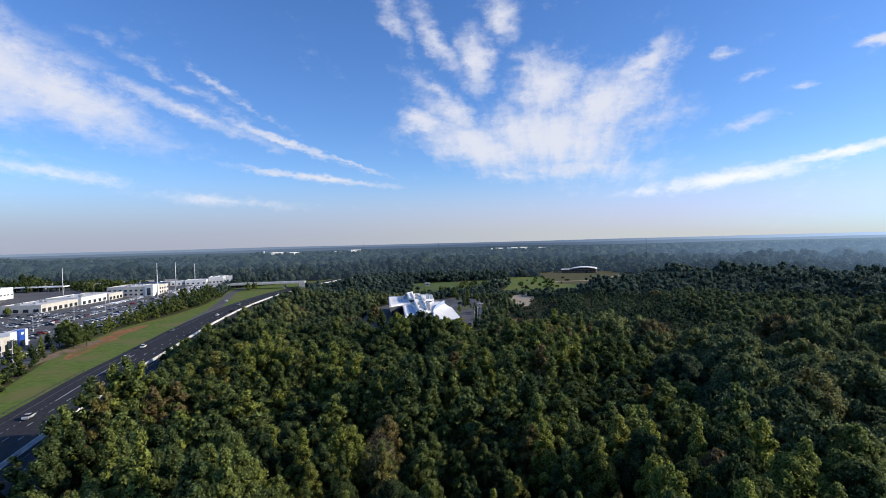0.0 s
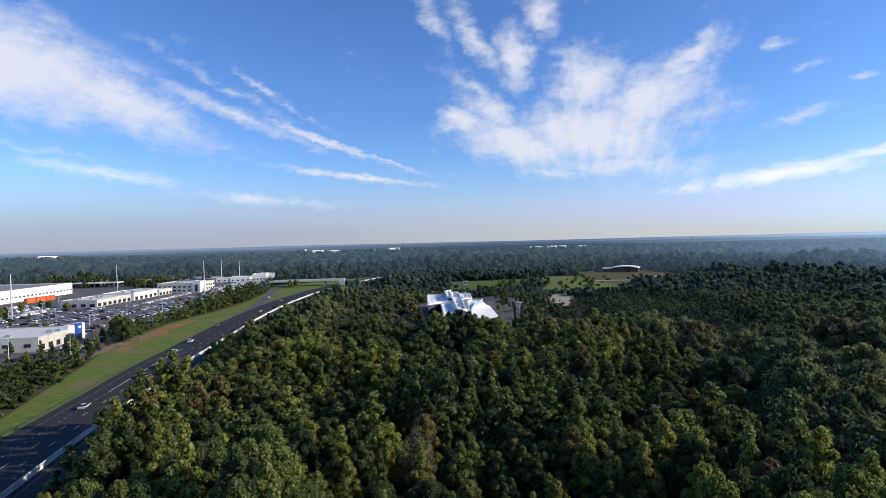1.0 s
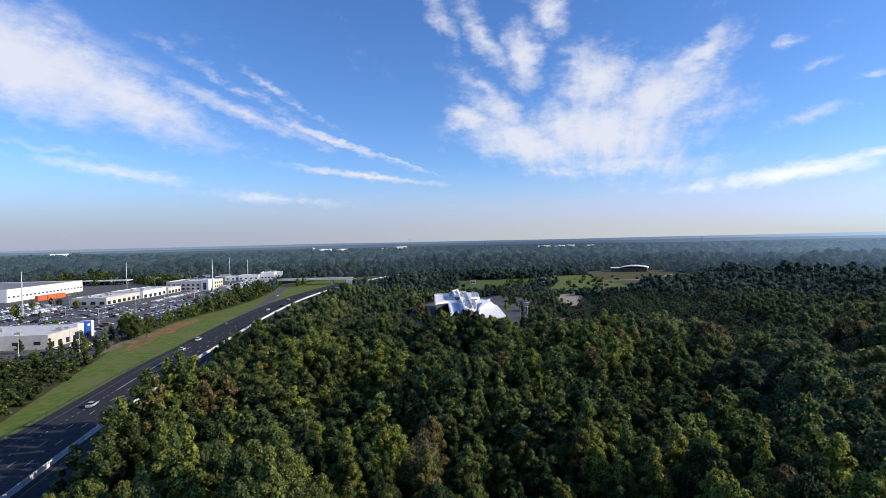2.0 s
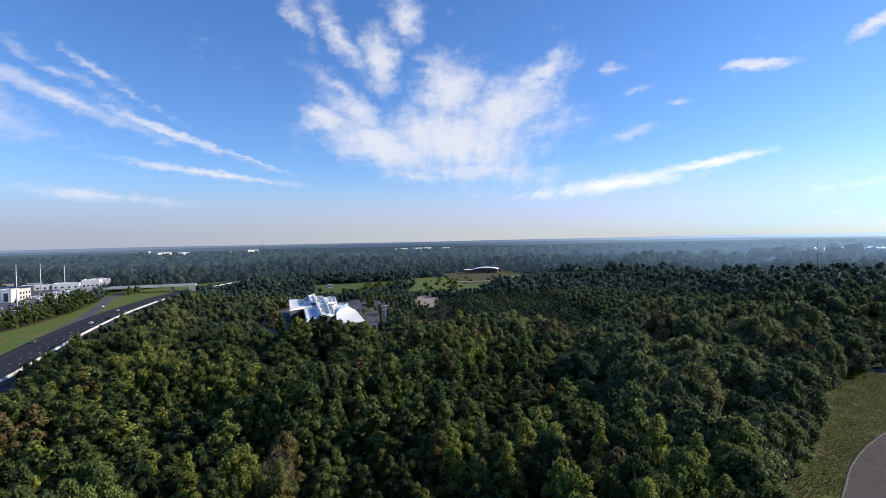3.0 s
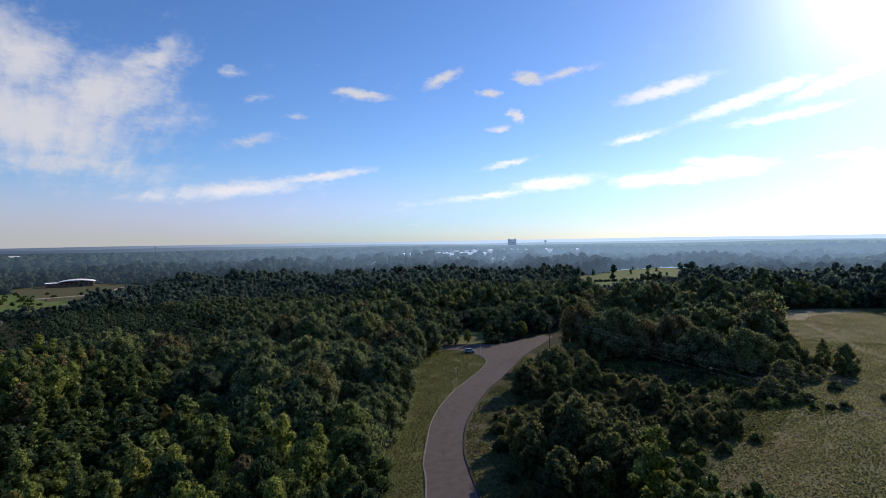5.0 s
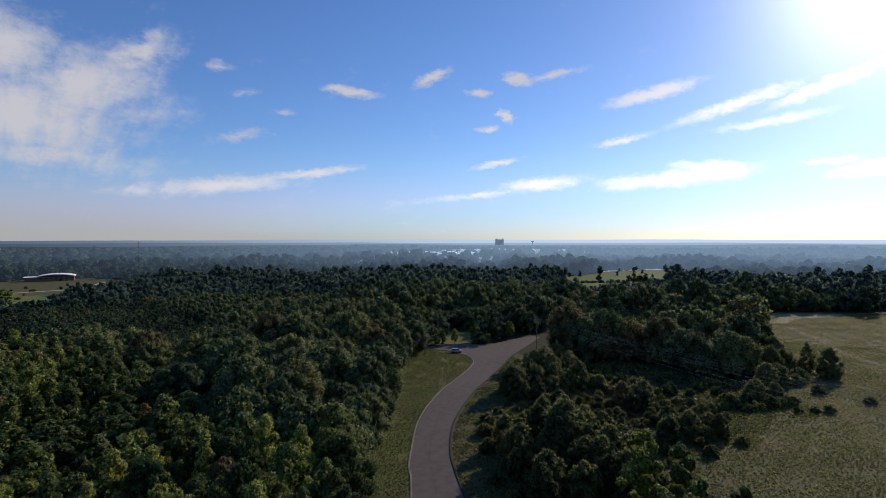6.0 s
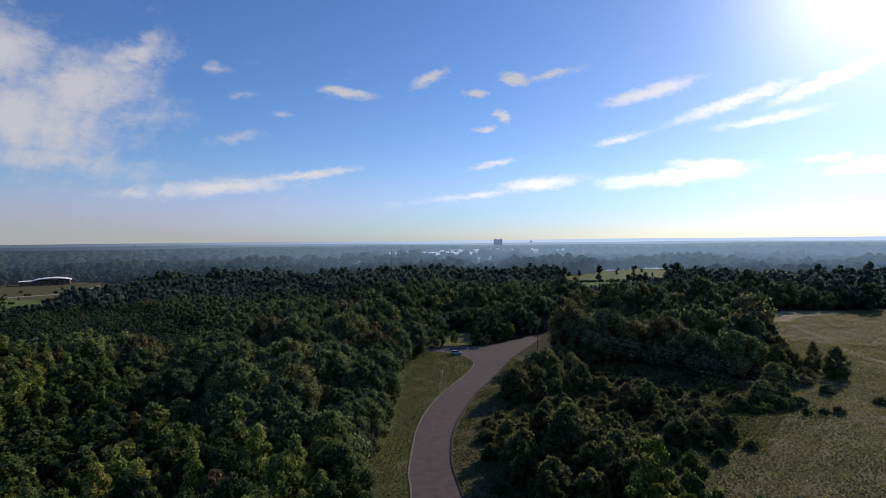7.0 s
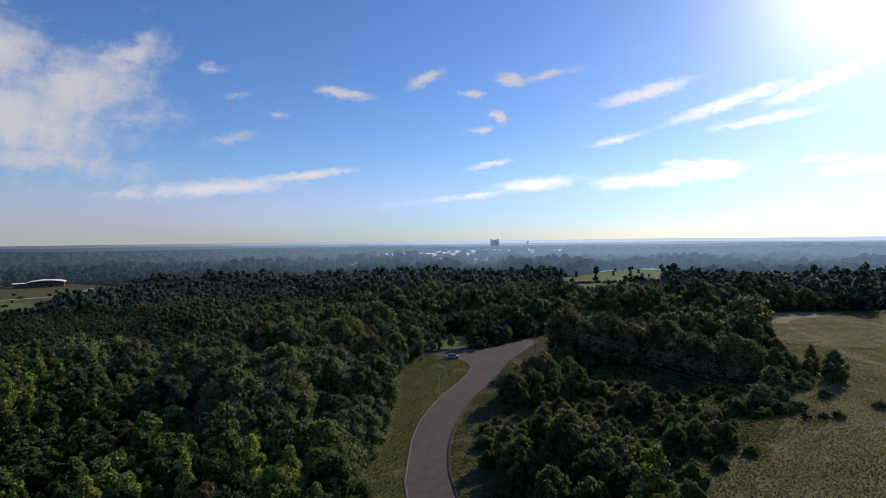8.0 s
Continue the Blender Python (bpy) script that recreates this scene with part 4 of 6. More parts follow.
def make_brush():
    rng = np.random.default_rng(37)
    x, y = in_polygon(rng, BRUSH_IN, 4.1)
    line = smooth_line([(p[0], p[1]) for p in STREET_R], 2.0)
    edge = np.array([min((Vector((px, py)) - q).length for q in line) for px, py in zip(x, y)])
    keep = (edge > 7.5) & (rng.uniform(size=len(x)) < 0.86)
    x, y = x[keep], y[keep]
    for px, py, e in zip(x, y, edge[keep]):
        tall = max(1 - math.hypot((px - 164) / 30, (py - 72) / 20), 1 - math.hypot((px - 108) / 26, (py - 42) / 20), 0.0)
        patch = math.sin(px / 6.0 + 1.0) * math.sin(py / 5.0 + 0.4)
        if e < 12 or tall + 0.2 * patch < 0.12:
            k, grow = (3, 0)[rng.integers(2)], 0.6 + 0.2 * patch
        else:
            k, grow = (1, 4, 2, 4)[rng.integers(4)], 0.9 + 0.7 * tall + 0.15 * patch
        plant(SHRUBS[k], rng, px, py, rng.uniform(0.8, 1.25) * grow, "shrub", "wild green shrub on weedy ground beside the street", "shrub", "shrubs beside the street", "stem")
    # single ones on the field
    for px, py, k, s in ((142, 14, 4, 0.9), (145, 16.5, 1, 0.9), (140, 17, 0, 0.9), (230, -6, 2, 1.75), (223, -12, 4, 1.5), (214, -3, 0, 1.3), (205, 3, 1, 1.4), (198, 6, 4, 1.3), (226, 2, 1, 1.5), (218, 5, 4, 1.5), (232, -3, 3, 1.4), (208, -2, 3, 1.2), (190, 4, 0, 1.1), (200, -8, 3, 1.0), (236, 5, 4, 1.6), (182, 8, 1, 1.2), (176, 5, 0, 1.1), (195, -20, 3, 0.8), (179, -9.5, 3, 0.7)):
        plant(SHRUBS[k], rng, px, py, s, "shrub", "lone dark green bush on the grass field", "shrub", "bushes on the field", "stem")
    # low growth in the hollow's mouth
    for k in range(26):
        plant(SHRUBS[(3, 0, 1)[k % 3]], rng, 140 + 36 * ((k * 0.618) % 1), 9 + 22 * ((k * 0.382) % 1), rng.uniform(0.45, 0.85), "shrub", "low wild shrub at the edge of the field", "shrub", "shrubs beside the street", "stem")
    # trees round the head of the street
    for px, py, k, s in ((206, 128, 3, 0.6), (214, 122, 1, 0.7), (222, 117, 0, 0.75), (232, 113, 4, 0.6)):
        plant(FAR_KINDS[k], rng, px, py, s, "tree", "leafy green tree at the head of the street", "tree", "trees at the head of the street", "trunk")


make_brush()


def make_hollow():
    """Low bushes and saplings in the shade of the tall stand."""
    rng = np.random.default_rng(38)
    x, y = in_polygon(rng, SHADE, 4.2)
    keep = rng.uniform(size=len(x)) < 0.4
    # low tint0 darkens the leaves in place of the tall stand's shade
    wood("hollow_bushes", "low bushes coloured dark for the shade of the tall trees", rng, x[keep], y[keep], 2.0, 2.4, 260, 0.3, 8, low=0.4, high=1.2, tint0=0.2, clump=0.42)


make_hollow()


def tufts(name, label, poly, spacing, size, mat, seed, holes=0.0):
    rng = np.random.default_rng(seed)
    x, y = in_polygon(rng, poly, spacing)
    n = len(x)
    patch = np.sin(x / 3.1 + 2 * np.sin(y / 5.7)) * np.sin(y / 2.7 + 1.3 * np.sin(x / 4.3)) + rng.normal(size=n) * 0.6
    ok = patch > holes
    x, y = x[ok], y[ok]
    n = len(x)
    p = np.stack([x, y, np.full(n, 0.03)], 1)
    tint = np.clip(0.45 + 0.3 * np.sin(x / 7.0) * np.sin(y / 5.0 + x / 11.0) + rng.normal(size=n) * 0.16, 0, 1)
    quads = []
    for k in range(3):
        a = rng.uniform(0, 6.28, n)
        s = size * rng.uniform(0.5, 1.3, n)
        t = np.stack([np.cos(a), np.sin(a), np.zeros(n)], 1) * s[:, None] * 0.5
        up = np.stack([rng.normal(size=n) * 0.5, rng.normal(size=n) * 0.5, rng.uniform(0.35, 0.75, n)], 1) * s[:, None]
        quads.append(np.stack([p - t, p + t, p + t * 0.7 + up, p - t * 0.7 + up], 1))
    q = np.concatenate(quads)
    return tagged(new(name, quads_mesh(name, q, mat, np.tile(tint, 3))), label, "grass", kind="stuff")


FIELD_NEAR = [(96, 22), (114, 16), (127, 14), (148, 10), (163, 9), (176, 8), (230, 6), (290, 8), (300, -70), (130, -40), (100, -10)]
tufts("field_grass", "tufts of dry and green grass on the field", FIELD_NEAR, 0.56, 0.33, DRY_GRASS, 41, -0.9)
tufts("field_grass", "tufts of dry grass on the far field", [(290, 8), (345, 20), (395, 16), (414, -3), (440, -52), (430, -110), (300, -70)], 0.8, 0.36, DRY_GRASS, 42, -0.7)
tufts("roadside_grass", "rough green grass beside the street", [(px - 2.4, py + 3.4) for px, py in ROADSIDE] + STREET_L[::-1], 0.44, 0.27, WEEDS, 43, -0.8)
WEEDY = [(30, 6)] + [(px + 0.35, py - 0.55) for px, py in STREET_R[:10]] + BRUSH_IN[8:]
tufts("brush_weeds", "weeds between the shrubs", WEEDY, 0.52, 0.34, WEEDS, 44, -0.5)
tufts("hollow_weeds", "tall weeds in the shade of the trees", SHADE, 0.85, 0.55, WEEDS, 45, -0.4)
tufts("hollow_weeds", "weeds at the edge of the field", [(136, 6), (180, 2), (180, 20), (164, 34), (136, 22)], 0.6, 0.42, WEEDS, 46, -0.5)


# ---- street ----


def make_street():
    road = bpy.data.objects["road_street"]
    for name, pts, side in (("kerb", STREET_L, 1), ("kerb", STREET_R, -1), ("kerb", STREET_FAR, 1)):
        line = smooth_line(pts, 2.0)
        prof = [(0.0, 0.0), (0.0, 0.19), (0.03, 0.21), (0.34, 0.21), (0.40, 0.0)]
        prof = [(side * o, z) for o, z in prof]
        if side < 0:
            prof = prof[::-1]
        part("kerb", mesh_of("kerb", *ribbon(line, prof), SHADED_KERB if side < 0 else KERB), road, "kerb coloured dark for its shaded face and leaf litter" if side < 0 else "pale concrete kerb")
    # sealed cracks along the asphalt
    rng = random.Random(4)
    mid = [(Vector(a) + Vector(b)) / 2 for a, b in zip(smooth_line(STREET_L[:11], 4.0), smooth_line(STREET_R[:10], 4.0))]
    for o in (0.1,):
        line = [p + n * (o + rng.uniform(-0.15, 0.15)) for p, n in zip(mid, normals_of(mid))]
        part("crack_seal", mesh_of("crack_seal", *ribbon(line, [(0.016, 0.068), (-0.016, 0.068)]), ASPHALT), road, "dark crack seal")


make_street()


def tube_mesh(name, pts, radii, mat, n=8):
    """A tube through points, with a radius at each."""
    v, f = [], []
    for i, (p, r) in enumerate(zip(pts, radii)):
        d = (Vector(pts[min(i + 1, len(pts) - 1)]) - Vector(pts[max(i - 1, 0)])).normalized()
        s = d.orthogonal().normalized()
        t = d.cross(s)
        v += [tuple(Vector(p) + (s * math.cos(2 * math.pi * k / n) + t * math.sin(2 * math.pi * k / n)) * r) for k in range(n)]
    for i in range(len(pts) - 1):
        f += [(i * n + k, i * n + (k + 1) % n, (i + 1) * n + (k + 1) % n, (i + 1) * n + k) for k in range(n)]
    f += [tuple(range(n - 1, -1, -1)), tuple(range(len(v) - n, len(v)))]
    return mesh_of(name, v, f, mat, True)


WOOD_POLE = material("weathered_pole", (0.10, 0.085, 0.07), (0.20, 0.17, 0.14), 4.0, 0.9)
WIRE = material("wire", (0.22, 0.22, 0.22), (0.32, 0.32, 0.32), 2.0, 0.9)
INSULATOR = material("insulator", (0.30, 0.30, 0.30), (0.45, 0.45, 0.45), 2.0, 0.3)


def utility_pole(x, y, h, turn, arms=1):
    p = new("utility_pole")
    p.matrix_basis = pose(x, y, 0, 0, 0, turn)
    part("pole", tube_mesh("pole", [(0, 0, -0.5), (0, 0, h * 0.5), (0, 0, h)], [0.16, 0.14, 0.10], WOOD_POLE), p)
    for k in range(arms):
        part("crossarm", mesh_of("crossarm", *box(0, 0.12, h - 0.5 - k * 0.9, 2.4, 0.1, 0.12), WOOD_POLE), p)
        for o in (-1.05, -0.4, 0.4, 1.05):
            part("insulator", tube_mesh("insulator", [(o, 0.12, h - 0.38 - k * 0.9), (o, 0.12, h - 0.2 - k * 0.9)], [0.05, 0.07], INSULATOR, 6), p)
    return tagged(p, "weathered wooden utility pole with a crossarm", "utility pole", group="utility poles")


def wire(a, b, sag, r=0.015, label="thin black overhead wire between poles"):
    a, b = Vector(a), Vector(b)
    pts = [a.lerp(b, t / 16) - Vector((0, 0, sag * 4 * (t / 16) * (1 - t / 16))) for t in range(17)]
    ob = new("wire", tube_mesh("wire", pts, [r] * 17, WIRE, 4))
    return tagged(ob, label, "wire", group="overhead wires")


utility_pole(125, 101, 9.0, 35)
utility_pole(179, 126, 10.0, 20)
utility_pole(48, 46, 9.0, 40)
for o in (-0.7, 0.7):
    wire((48 - o * 0.6, 46 + o * 0.6, 8.6), (125 - o * 0.6, 101 + o * 0.6, 8.7), 1.0)
    wire((125 - o * 0.6, 101 + o * 0.6, 8.7), (179 - o * 0.5, 126 + o * 0.7, 9.7), 0.7)
    wire((179 - o * 0.5, 126 + o * 0.7, 9.7), (268, 158 + o, 9.7), 1.0)
utility_pole(268, 158, 10.0, 20)
# the line that crosses the shrubs to the field
utility_pole(216, 92, 14.0, -52, 2)
utility_pole(110, -34, 21.0, -52, 2)
for z0, z1, o in ((13.6, 20.6, -1.05), (13.6, 19.7, 1.05), (12.7, 18.6, -1.05), (12.7, 17.4, 0.4), (11.4, 15.6, 0.0), (10.6, 14.0, 0.1)):
    wire((216 + o * 0.62, 92 - o * 0.79, z0), (110 + o * 0.62, -34 - o * 0.79, z1), 1.4 + 0.3 * o, 0.026)


def sign_post(x, y, h):
    p = new("street_post")
    p.matrix_basis = pose(x, y, 0.02, 0, 0, 40)
    part("post", tube_mesh("post", [(0, 0, -0.3), (0, 0, h)], [0.07, 0.05], METAL, 6), p)
    part("cap", mesh_of("cap", *box(0.12, 0, h, 0.45, 0.16, 0.09), METAL), p)
    return tagged(p, "slim grey metal lamp post beside the street", "lamp post", group="posts beside the street")


sign_post(183, 107.5, 5.8)
sign_post(146, 95.5, 5.5)

# ---- cars ----
GLASS = material("car_glass", (0.012, 0.014, 0.017), (0.020, 0.024, 0.030), 1.0, 0.12)
TYRE = material("tyre", (0.012, 0.012, 0.012), (0.022, 0.022, 0.022), 3.0, 0.9)
CAR_COLOURS = {"white": (0.78, 0.78, 0.77), "silver": (0.45, 0.46, 0.47), "black": (0.02, 0.02, 0.022), "grey": (0.16, 0.165, 0.17), "blue": (0.03, 0.07, 0.22), "red": (0.32, 0.03, 0.025)}
CARS = {}


def prism(profile, widths):
    """A side profile (x, z) carried across, with a half width at each point."""
    n = len(profile)
    v = [(x, s * w, z) for s in (-1, 1) for (x, z), w in zip(profile, widths)]
    f = [(i, (i + 1) % n, n + (i + 1) % n, n + i) for i in range(n)]
    return v, f + [tuple(range(n - 1, -1, -1)), tuple(range(n, 2 * n))]


def make_car_kinds():
    shapes = {
        "sedan": ([(-2.3, 0.32), (-2.36, 0.7), (-2.2, 0.95), (-1.6, 1.0), (1.0, 1.0), (2.05, 0.84), (2.32, 0.62), (2.3, 0.32)], (-1.7, 1.05, -1.15, 0.3, 1.0, 1.42)),
        "suv": ([(-2.3, 0.40), (-2.38, 0.8), (-2.3, 1.1), (-1.9, 1.14), (1.0, 1.14), (2.0, 1.02), (2.3, 0.78), (2.3, 0.40)], (-2.15, 1.1, -1.95, 0.45, 1.14, 1.72)),
        "pickup": ([(-2.75, 0.45), (-2.8, 0.9), (-2.75, 1.12), (-0.9, 1.14), (1.3, 1.16), (2.5, 1.08), (2.75, 0.85), (2.75, 0.45)], (-0.85, 1.45, -0.7, 0.85, 1.14, 1.80)),
    }
    wheel = bpy.data.meshes.new("wheel")
    v = [(0.34 * math.cos(k * math.pi / 5), y, 0.34 * math.sin(k * math.pi / 5)) for y in (-0.11, 0.11) for k in range(10)]
    wheel.from_pydata(v, [], [(k, (k + 1) % 10, 10 + (k + 1) % 10, 10 + k) for k in range(10)] + [tuple(range(9, -1, -1)), tuple(range(10, 20))])
    wheel.materials.append(TYRE)
    for colour, rgb in CAR_COLOURS.items():
        paint = material(colour + "_car_paint", tuple(c * 0.85 for c in rgb), rgb, 0.6, 0.25)
        for shape, (prof, (x0, x1, x2, x3, z0, z1)) in shapes.items():
            body = prism(prof, [0.82, 0.88, 0.88, 0.86, 0.86, 0.86, 0.82, 0.80])
            roof = prism([(x2, z1), (x3, z1), (x3 - 0.12, z1 + 0.07), (x2 + 0.12, z1 + 0.07)], [0.66, 0.66, 0.58, 0.58])
            glass = prism([(x0, z0), (x1, z0), (x3, z1), (x2, z1)], [0.80, 0.80, 0.66, 0.66])
            CARS[colour, shape] = (mesh_of("body", *joined(body, roof), paint), mesh_of("glasshouse", *glass, GLASS), wheel, prof[-1][0] - 0.85)


def car(colour, shape, x, y, turn, label, group, z=0.06):
    body, glass, wheel, axle = CARS[colour, shape]
    c = new("car")
    c.matrix_basis = pose(x, y, z, 0, 0, turn)
    part("body", body, c)
    part("glasshouse", glass, c)
    for sx in (-1, 1):
        for sy in (-1, 1):
            part("wheel", wheel, c, at=pose(sx * axle, sy * 0.80, 0.34))
    return tagged(c, label, "car", group=group)


make_car_kinds()
car("silver", "suv", 190, 117, 305, "dark grey car turning at the head of the street", "cars", 0.07)

# ---- highway ----


def along(line, i):
    d = line[min(i + 1, len(line) - 1)] - line[max(i - 1, 0)]
    return math.degrees(math.atan2(d.y, d.x))


def make_highway_details():
    road = bpy.data.objects["road_highway"]
    line, nn = BLINE, normals_of(BLINE)
    # lane dashes, three metres long every twelve
    dash = mesh_of("lane_dash", *box(0, 0, 0, 3.1, 0.17, 0.012), PAINT)
    for i in range(8, len(line) - 1, 2):
        for o in (5.5, 9.0, -5.4, -8.8):
            p = line[i] + nn[i] * o
            part("lane_dash", dash, road, at=pose(p.x, p.y, 0.072, 0, 0, along(line, i)))
    short = mesh_of("lane_dot", *box(0, 0, 0, 0.95, 0.17, 0.012), PAINT)
    for i in range(20, 52):
        for s in (0.0, 0.5):
            p = line[i].lerp(line[i + 1], s) + nn[i] * 12.8
            part("lane_dot", short, road, at=pose(p.x, p.y, 0.068, 0, 0, along(line, i)))
    for o, z in ((1.6, 0.082), (17.0, 0.064), (-2.0, 0.082)):
        part("edge_line", mesh_of("edge_line", *ribbon(line, [(o + 0.07, z), (o - 0.07, z)]), WORN_PAINT), road, "worn edge line")
    # the gore of the exit
    gore = [line[i] + nn[i] * o for i, o in ((50, 12.7), (56, 12.9), (62, 13.4))]
    part("gore_line", mesh_of("gore_line", *ribbon(gore, [(0.15, 0.078), (-0.15, 0.078)]), PAINT), road)
    # concrete barrier in cast lengths
    b = new("median_barrier")
    for i in range(4, len(line) - 2):
        a, c = line[i], line[i + 1]
        d = (c - a).normalized()
        n = Vector((-d.y, d.x))
        prof = [(0.30, 0.06), (0.30, 0.14), (0.17, 0.40), (0.11, 1.22), (-0.11, 1.22), (-0.17, 0.40), (-0.30, 0.14), (-0.30, 0.06)]
        pts = [a + d * 0.03, c - d * 0.03]
        v = [(p.x + n.x * o, p.y + n.y * o, z + 0.02) for p in pts for o, z in prof]
        k = len(prof)
        f = [(j, (j + 1) % k, k + (j + 1) % k, k + j) for j in range(k)] + [tuple(range(k - 1, -1, -1)), tuple(range(k, 2 * k))]
        part("barrier_length", mesh_of("barrier_length", v, f, CONCRETE), b)
    tagged(b, "long white concrete median barrier of cast lengths", "barrier")
    # guard rail along the outer shoulder
    rail = new("guard_rail")
    gl = [p + n * (HWY_LEFT + 0.7) for p, n in zip(line, nn)][6:58]
    part("rail", mesh_of("rail", *ribbon(gl, [(0.0, 0.46), (0.05, 0.52), (0.0, 0.58), (0.05, 0.64), (0.0, 0.70)]), RAIL), rail)
    post = mesh_of("post", *box(0, 0, -0.1, 0.12, 0.15, 0.75), RAIL)
    for p in gl:
        part("post", post, rail, at=pose(p.x + 0.08, p.y, 0.02))
    tagged(rail, "galvanised steel guard rail along the shoulder", "guard rail")
    # exit ramp
    ramp = smooth_line([(-124, 330), (-129, 375), (-133, 415), (-143, 477), (-155, 540), (-163, 585), (-168, 650)], 6.0)
    tagged(new("road_ramp", mesh_of("road_ramp", *ribbon(ramp, [(4.2, 0.045), (-4.2, 0.047)]), LOT)), "grey asphalt exit ramp leaving the highway", "road", kind="structure")
    # bare red earth on the verge
    sheet("ground_clay", [(-141, 246), (-146, 252), (-152, 275), (-156, 300), (-159, 330), (-155, 349), (-150, 352), (-148, 330), (-149, 312), (-145, 300), (-146, 284), (-142, 268)], 0.035, CLAY, "bare red clay patch on the grass verge")
    # overpass
    br = new("overpass")
    t = 1.0
    part("deck", mesh_of("deck", *box(-149, 623, 5.2, 112, 13, 1.3, t), BEIGE_WALL), br, "pale concrete bridge deck")
    for o in (-6.3, 6.3):
        part("parapet", mesh_of("parapet", *box(-149, 623 + o, 6.504, 112, 0.35, 0.9, t), CONCRETE), br)
    for x in (-182, -150, -116):
        for o in (-4, 0, 4):
            part("pier", mesh_of("pier", *box(x, 623 + o, -0.2, 1.1, 1.1, 5.38), BEIGE_WALL), br)
    for x in (-203, -95):
        part("abutment", mesh_of("abutment", *box(x, 623, -0.2, 8, 13.5, 5.38), BEIGE_WALL), br)
    tagged(br, "pale concrete road bridge over the highway", "bridge")
    for colour, shape, x, y in (("silver", "sedan", -103.5, 160), ("white", "sedan", -115.2, 243), ("white", "suv", -118.5, 268), ("black", "suv", -103.8, 196), ("white", "sedan", -119, 385), ("black", "sedan", -115.2, 407),
                                ("grey", "sedan", -124.5, 319), ("black", "pickup", -107.3, 213), ("silver", "suv", -122.3, 452), ("black", "sedan", -100, 205), ("white", "sedan", -142, 487)):
        i = min(range(len(line)), key=lambda k: (line[k] - Vector((x, y))).length)
        car(colour, shape, x, y, along(line, i), colour + " " + shape + " driving along the dark highway", "cars on the highway", 0.08)


make_highway_details()

# ---- buildings ----
PANE = material("window_glass", (0.02, 0.025, 0.03), (0.04, 0.05, 0.06), 0.3, 0.1)
BLUE = material("blue_panel", (0.02, 0.07, 0.34), (0.03, 0.10, 0.44), 0.5, 0.4)
ORANGE = material("orange_steel", (0.50, 0.11, 0.03), (0.62, 0.16, 0.05), 0.8, 0.6)
BRICK = material("brown_brick", (0.16, 0.09, 0.06), (0.26, 0.15, 0.10), 2.0, 0.9)
DARK_WALL = material("dark_cladding", (0.035, 0.040, 0.055), (0.06, 0.065, 0.085), 0.4, 0.5)
TILE_ROOF = material("shingle_roof", (0.17, 0.16, 0.155), (0.28, 0.27, 0.26), 1.0, 0.9)


def frame_at(cx, cy, turn):
    return pose(cx, cy, 0.02, 0, 0, turn)


def building(label, cx, cy, length, width, h, turn, wall, roof, rows=(), units=0, parapet=0.7, seed=1, base=0.0, name="building"):
    """A flat-roofed building: walls, roof, parapet, windows in rows (side, count, width, height, sill) and roof units.
    Sides: 0 south, 1 east, 2 north, 3 west, before the turn; the length runs along x."""
    b = new(name)
    b.matrix_basis = pose(cx, cy, base, 0, 0, turn)
    rng = random.Random(seed)
    part("wall", mesh_of("wall", *box(0, 0, -0.3, length, width, h + 0.3), wall), b)
    part("roof", mesh_of("roof", *box(0, 0, h + 0.004, length - 0.8, width - 0.8, 0.15), roof), b)
    t = 0.4
    for x, y, sx, sy in ((0, -width / 2 + t / 2, length + 0.06, t), (0, width / 2 - t / 2, length + 0.06, t), (-length / 2 + t / 2, 0, t, width - 2 * t - 0.01), (length / 2 - t / 2, 0, t, width - 2 * t - 0.01)):
        part("parapet", mesh_of("parapet", *box(x, y, h + 0.003, sx, sy, parapet), wall), b)
    for side, count, w, wh, sill in rows:
        run = length if side in (0, 2) else width
        for i in range(count):
            u = -run / 2 + run * (i + 0.5) / count
            if side in (0, 2):
                x, y, sx, sy = u, (-1 if side == 0 else 1) * (width / 2 + 0.02), w, 0.12
            else:
                x, y, sx, sy = (1 if side == 1 else -1) * (length / 2 + 0.02), u, 0.12, w
            pane = part("window", mesh_of("window", *box(x, y, sill, sx, sy, wh), PANE), b, "dark glass window")
            fx, fy = (w + 0.3, 0.22) if side in (0, 2) else (0.22, w + 0.3)
            part("sill", mesh_of("sill", *box(x, y, sill - 0.16, fx, fy, 0.14), wall), pane)
    for i in range(units):
        x, y = rng.uniform(-0.4, 0.4) * length, rng.uniform(-0.36, 0.36) * width
        sx, sy, sh = rng.uniform(1.6, 3.2), rng.uniform(1.4, 2.4), rng.uniform(0.9, 1.5)
        part("roof_unit", mesh_of("roof_unit", *joined(box(x, y, h + 0.15, sx, sy, sh), box(x, y, h + 0.15 + sh, sx * 0.5, sy * 0.5, 0.25)), METAL), b, "grey roof unit")
    return tagged(b, label, "building")


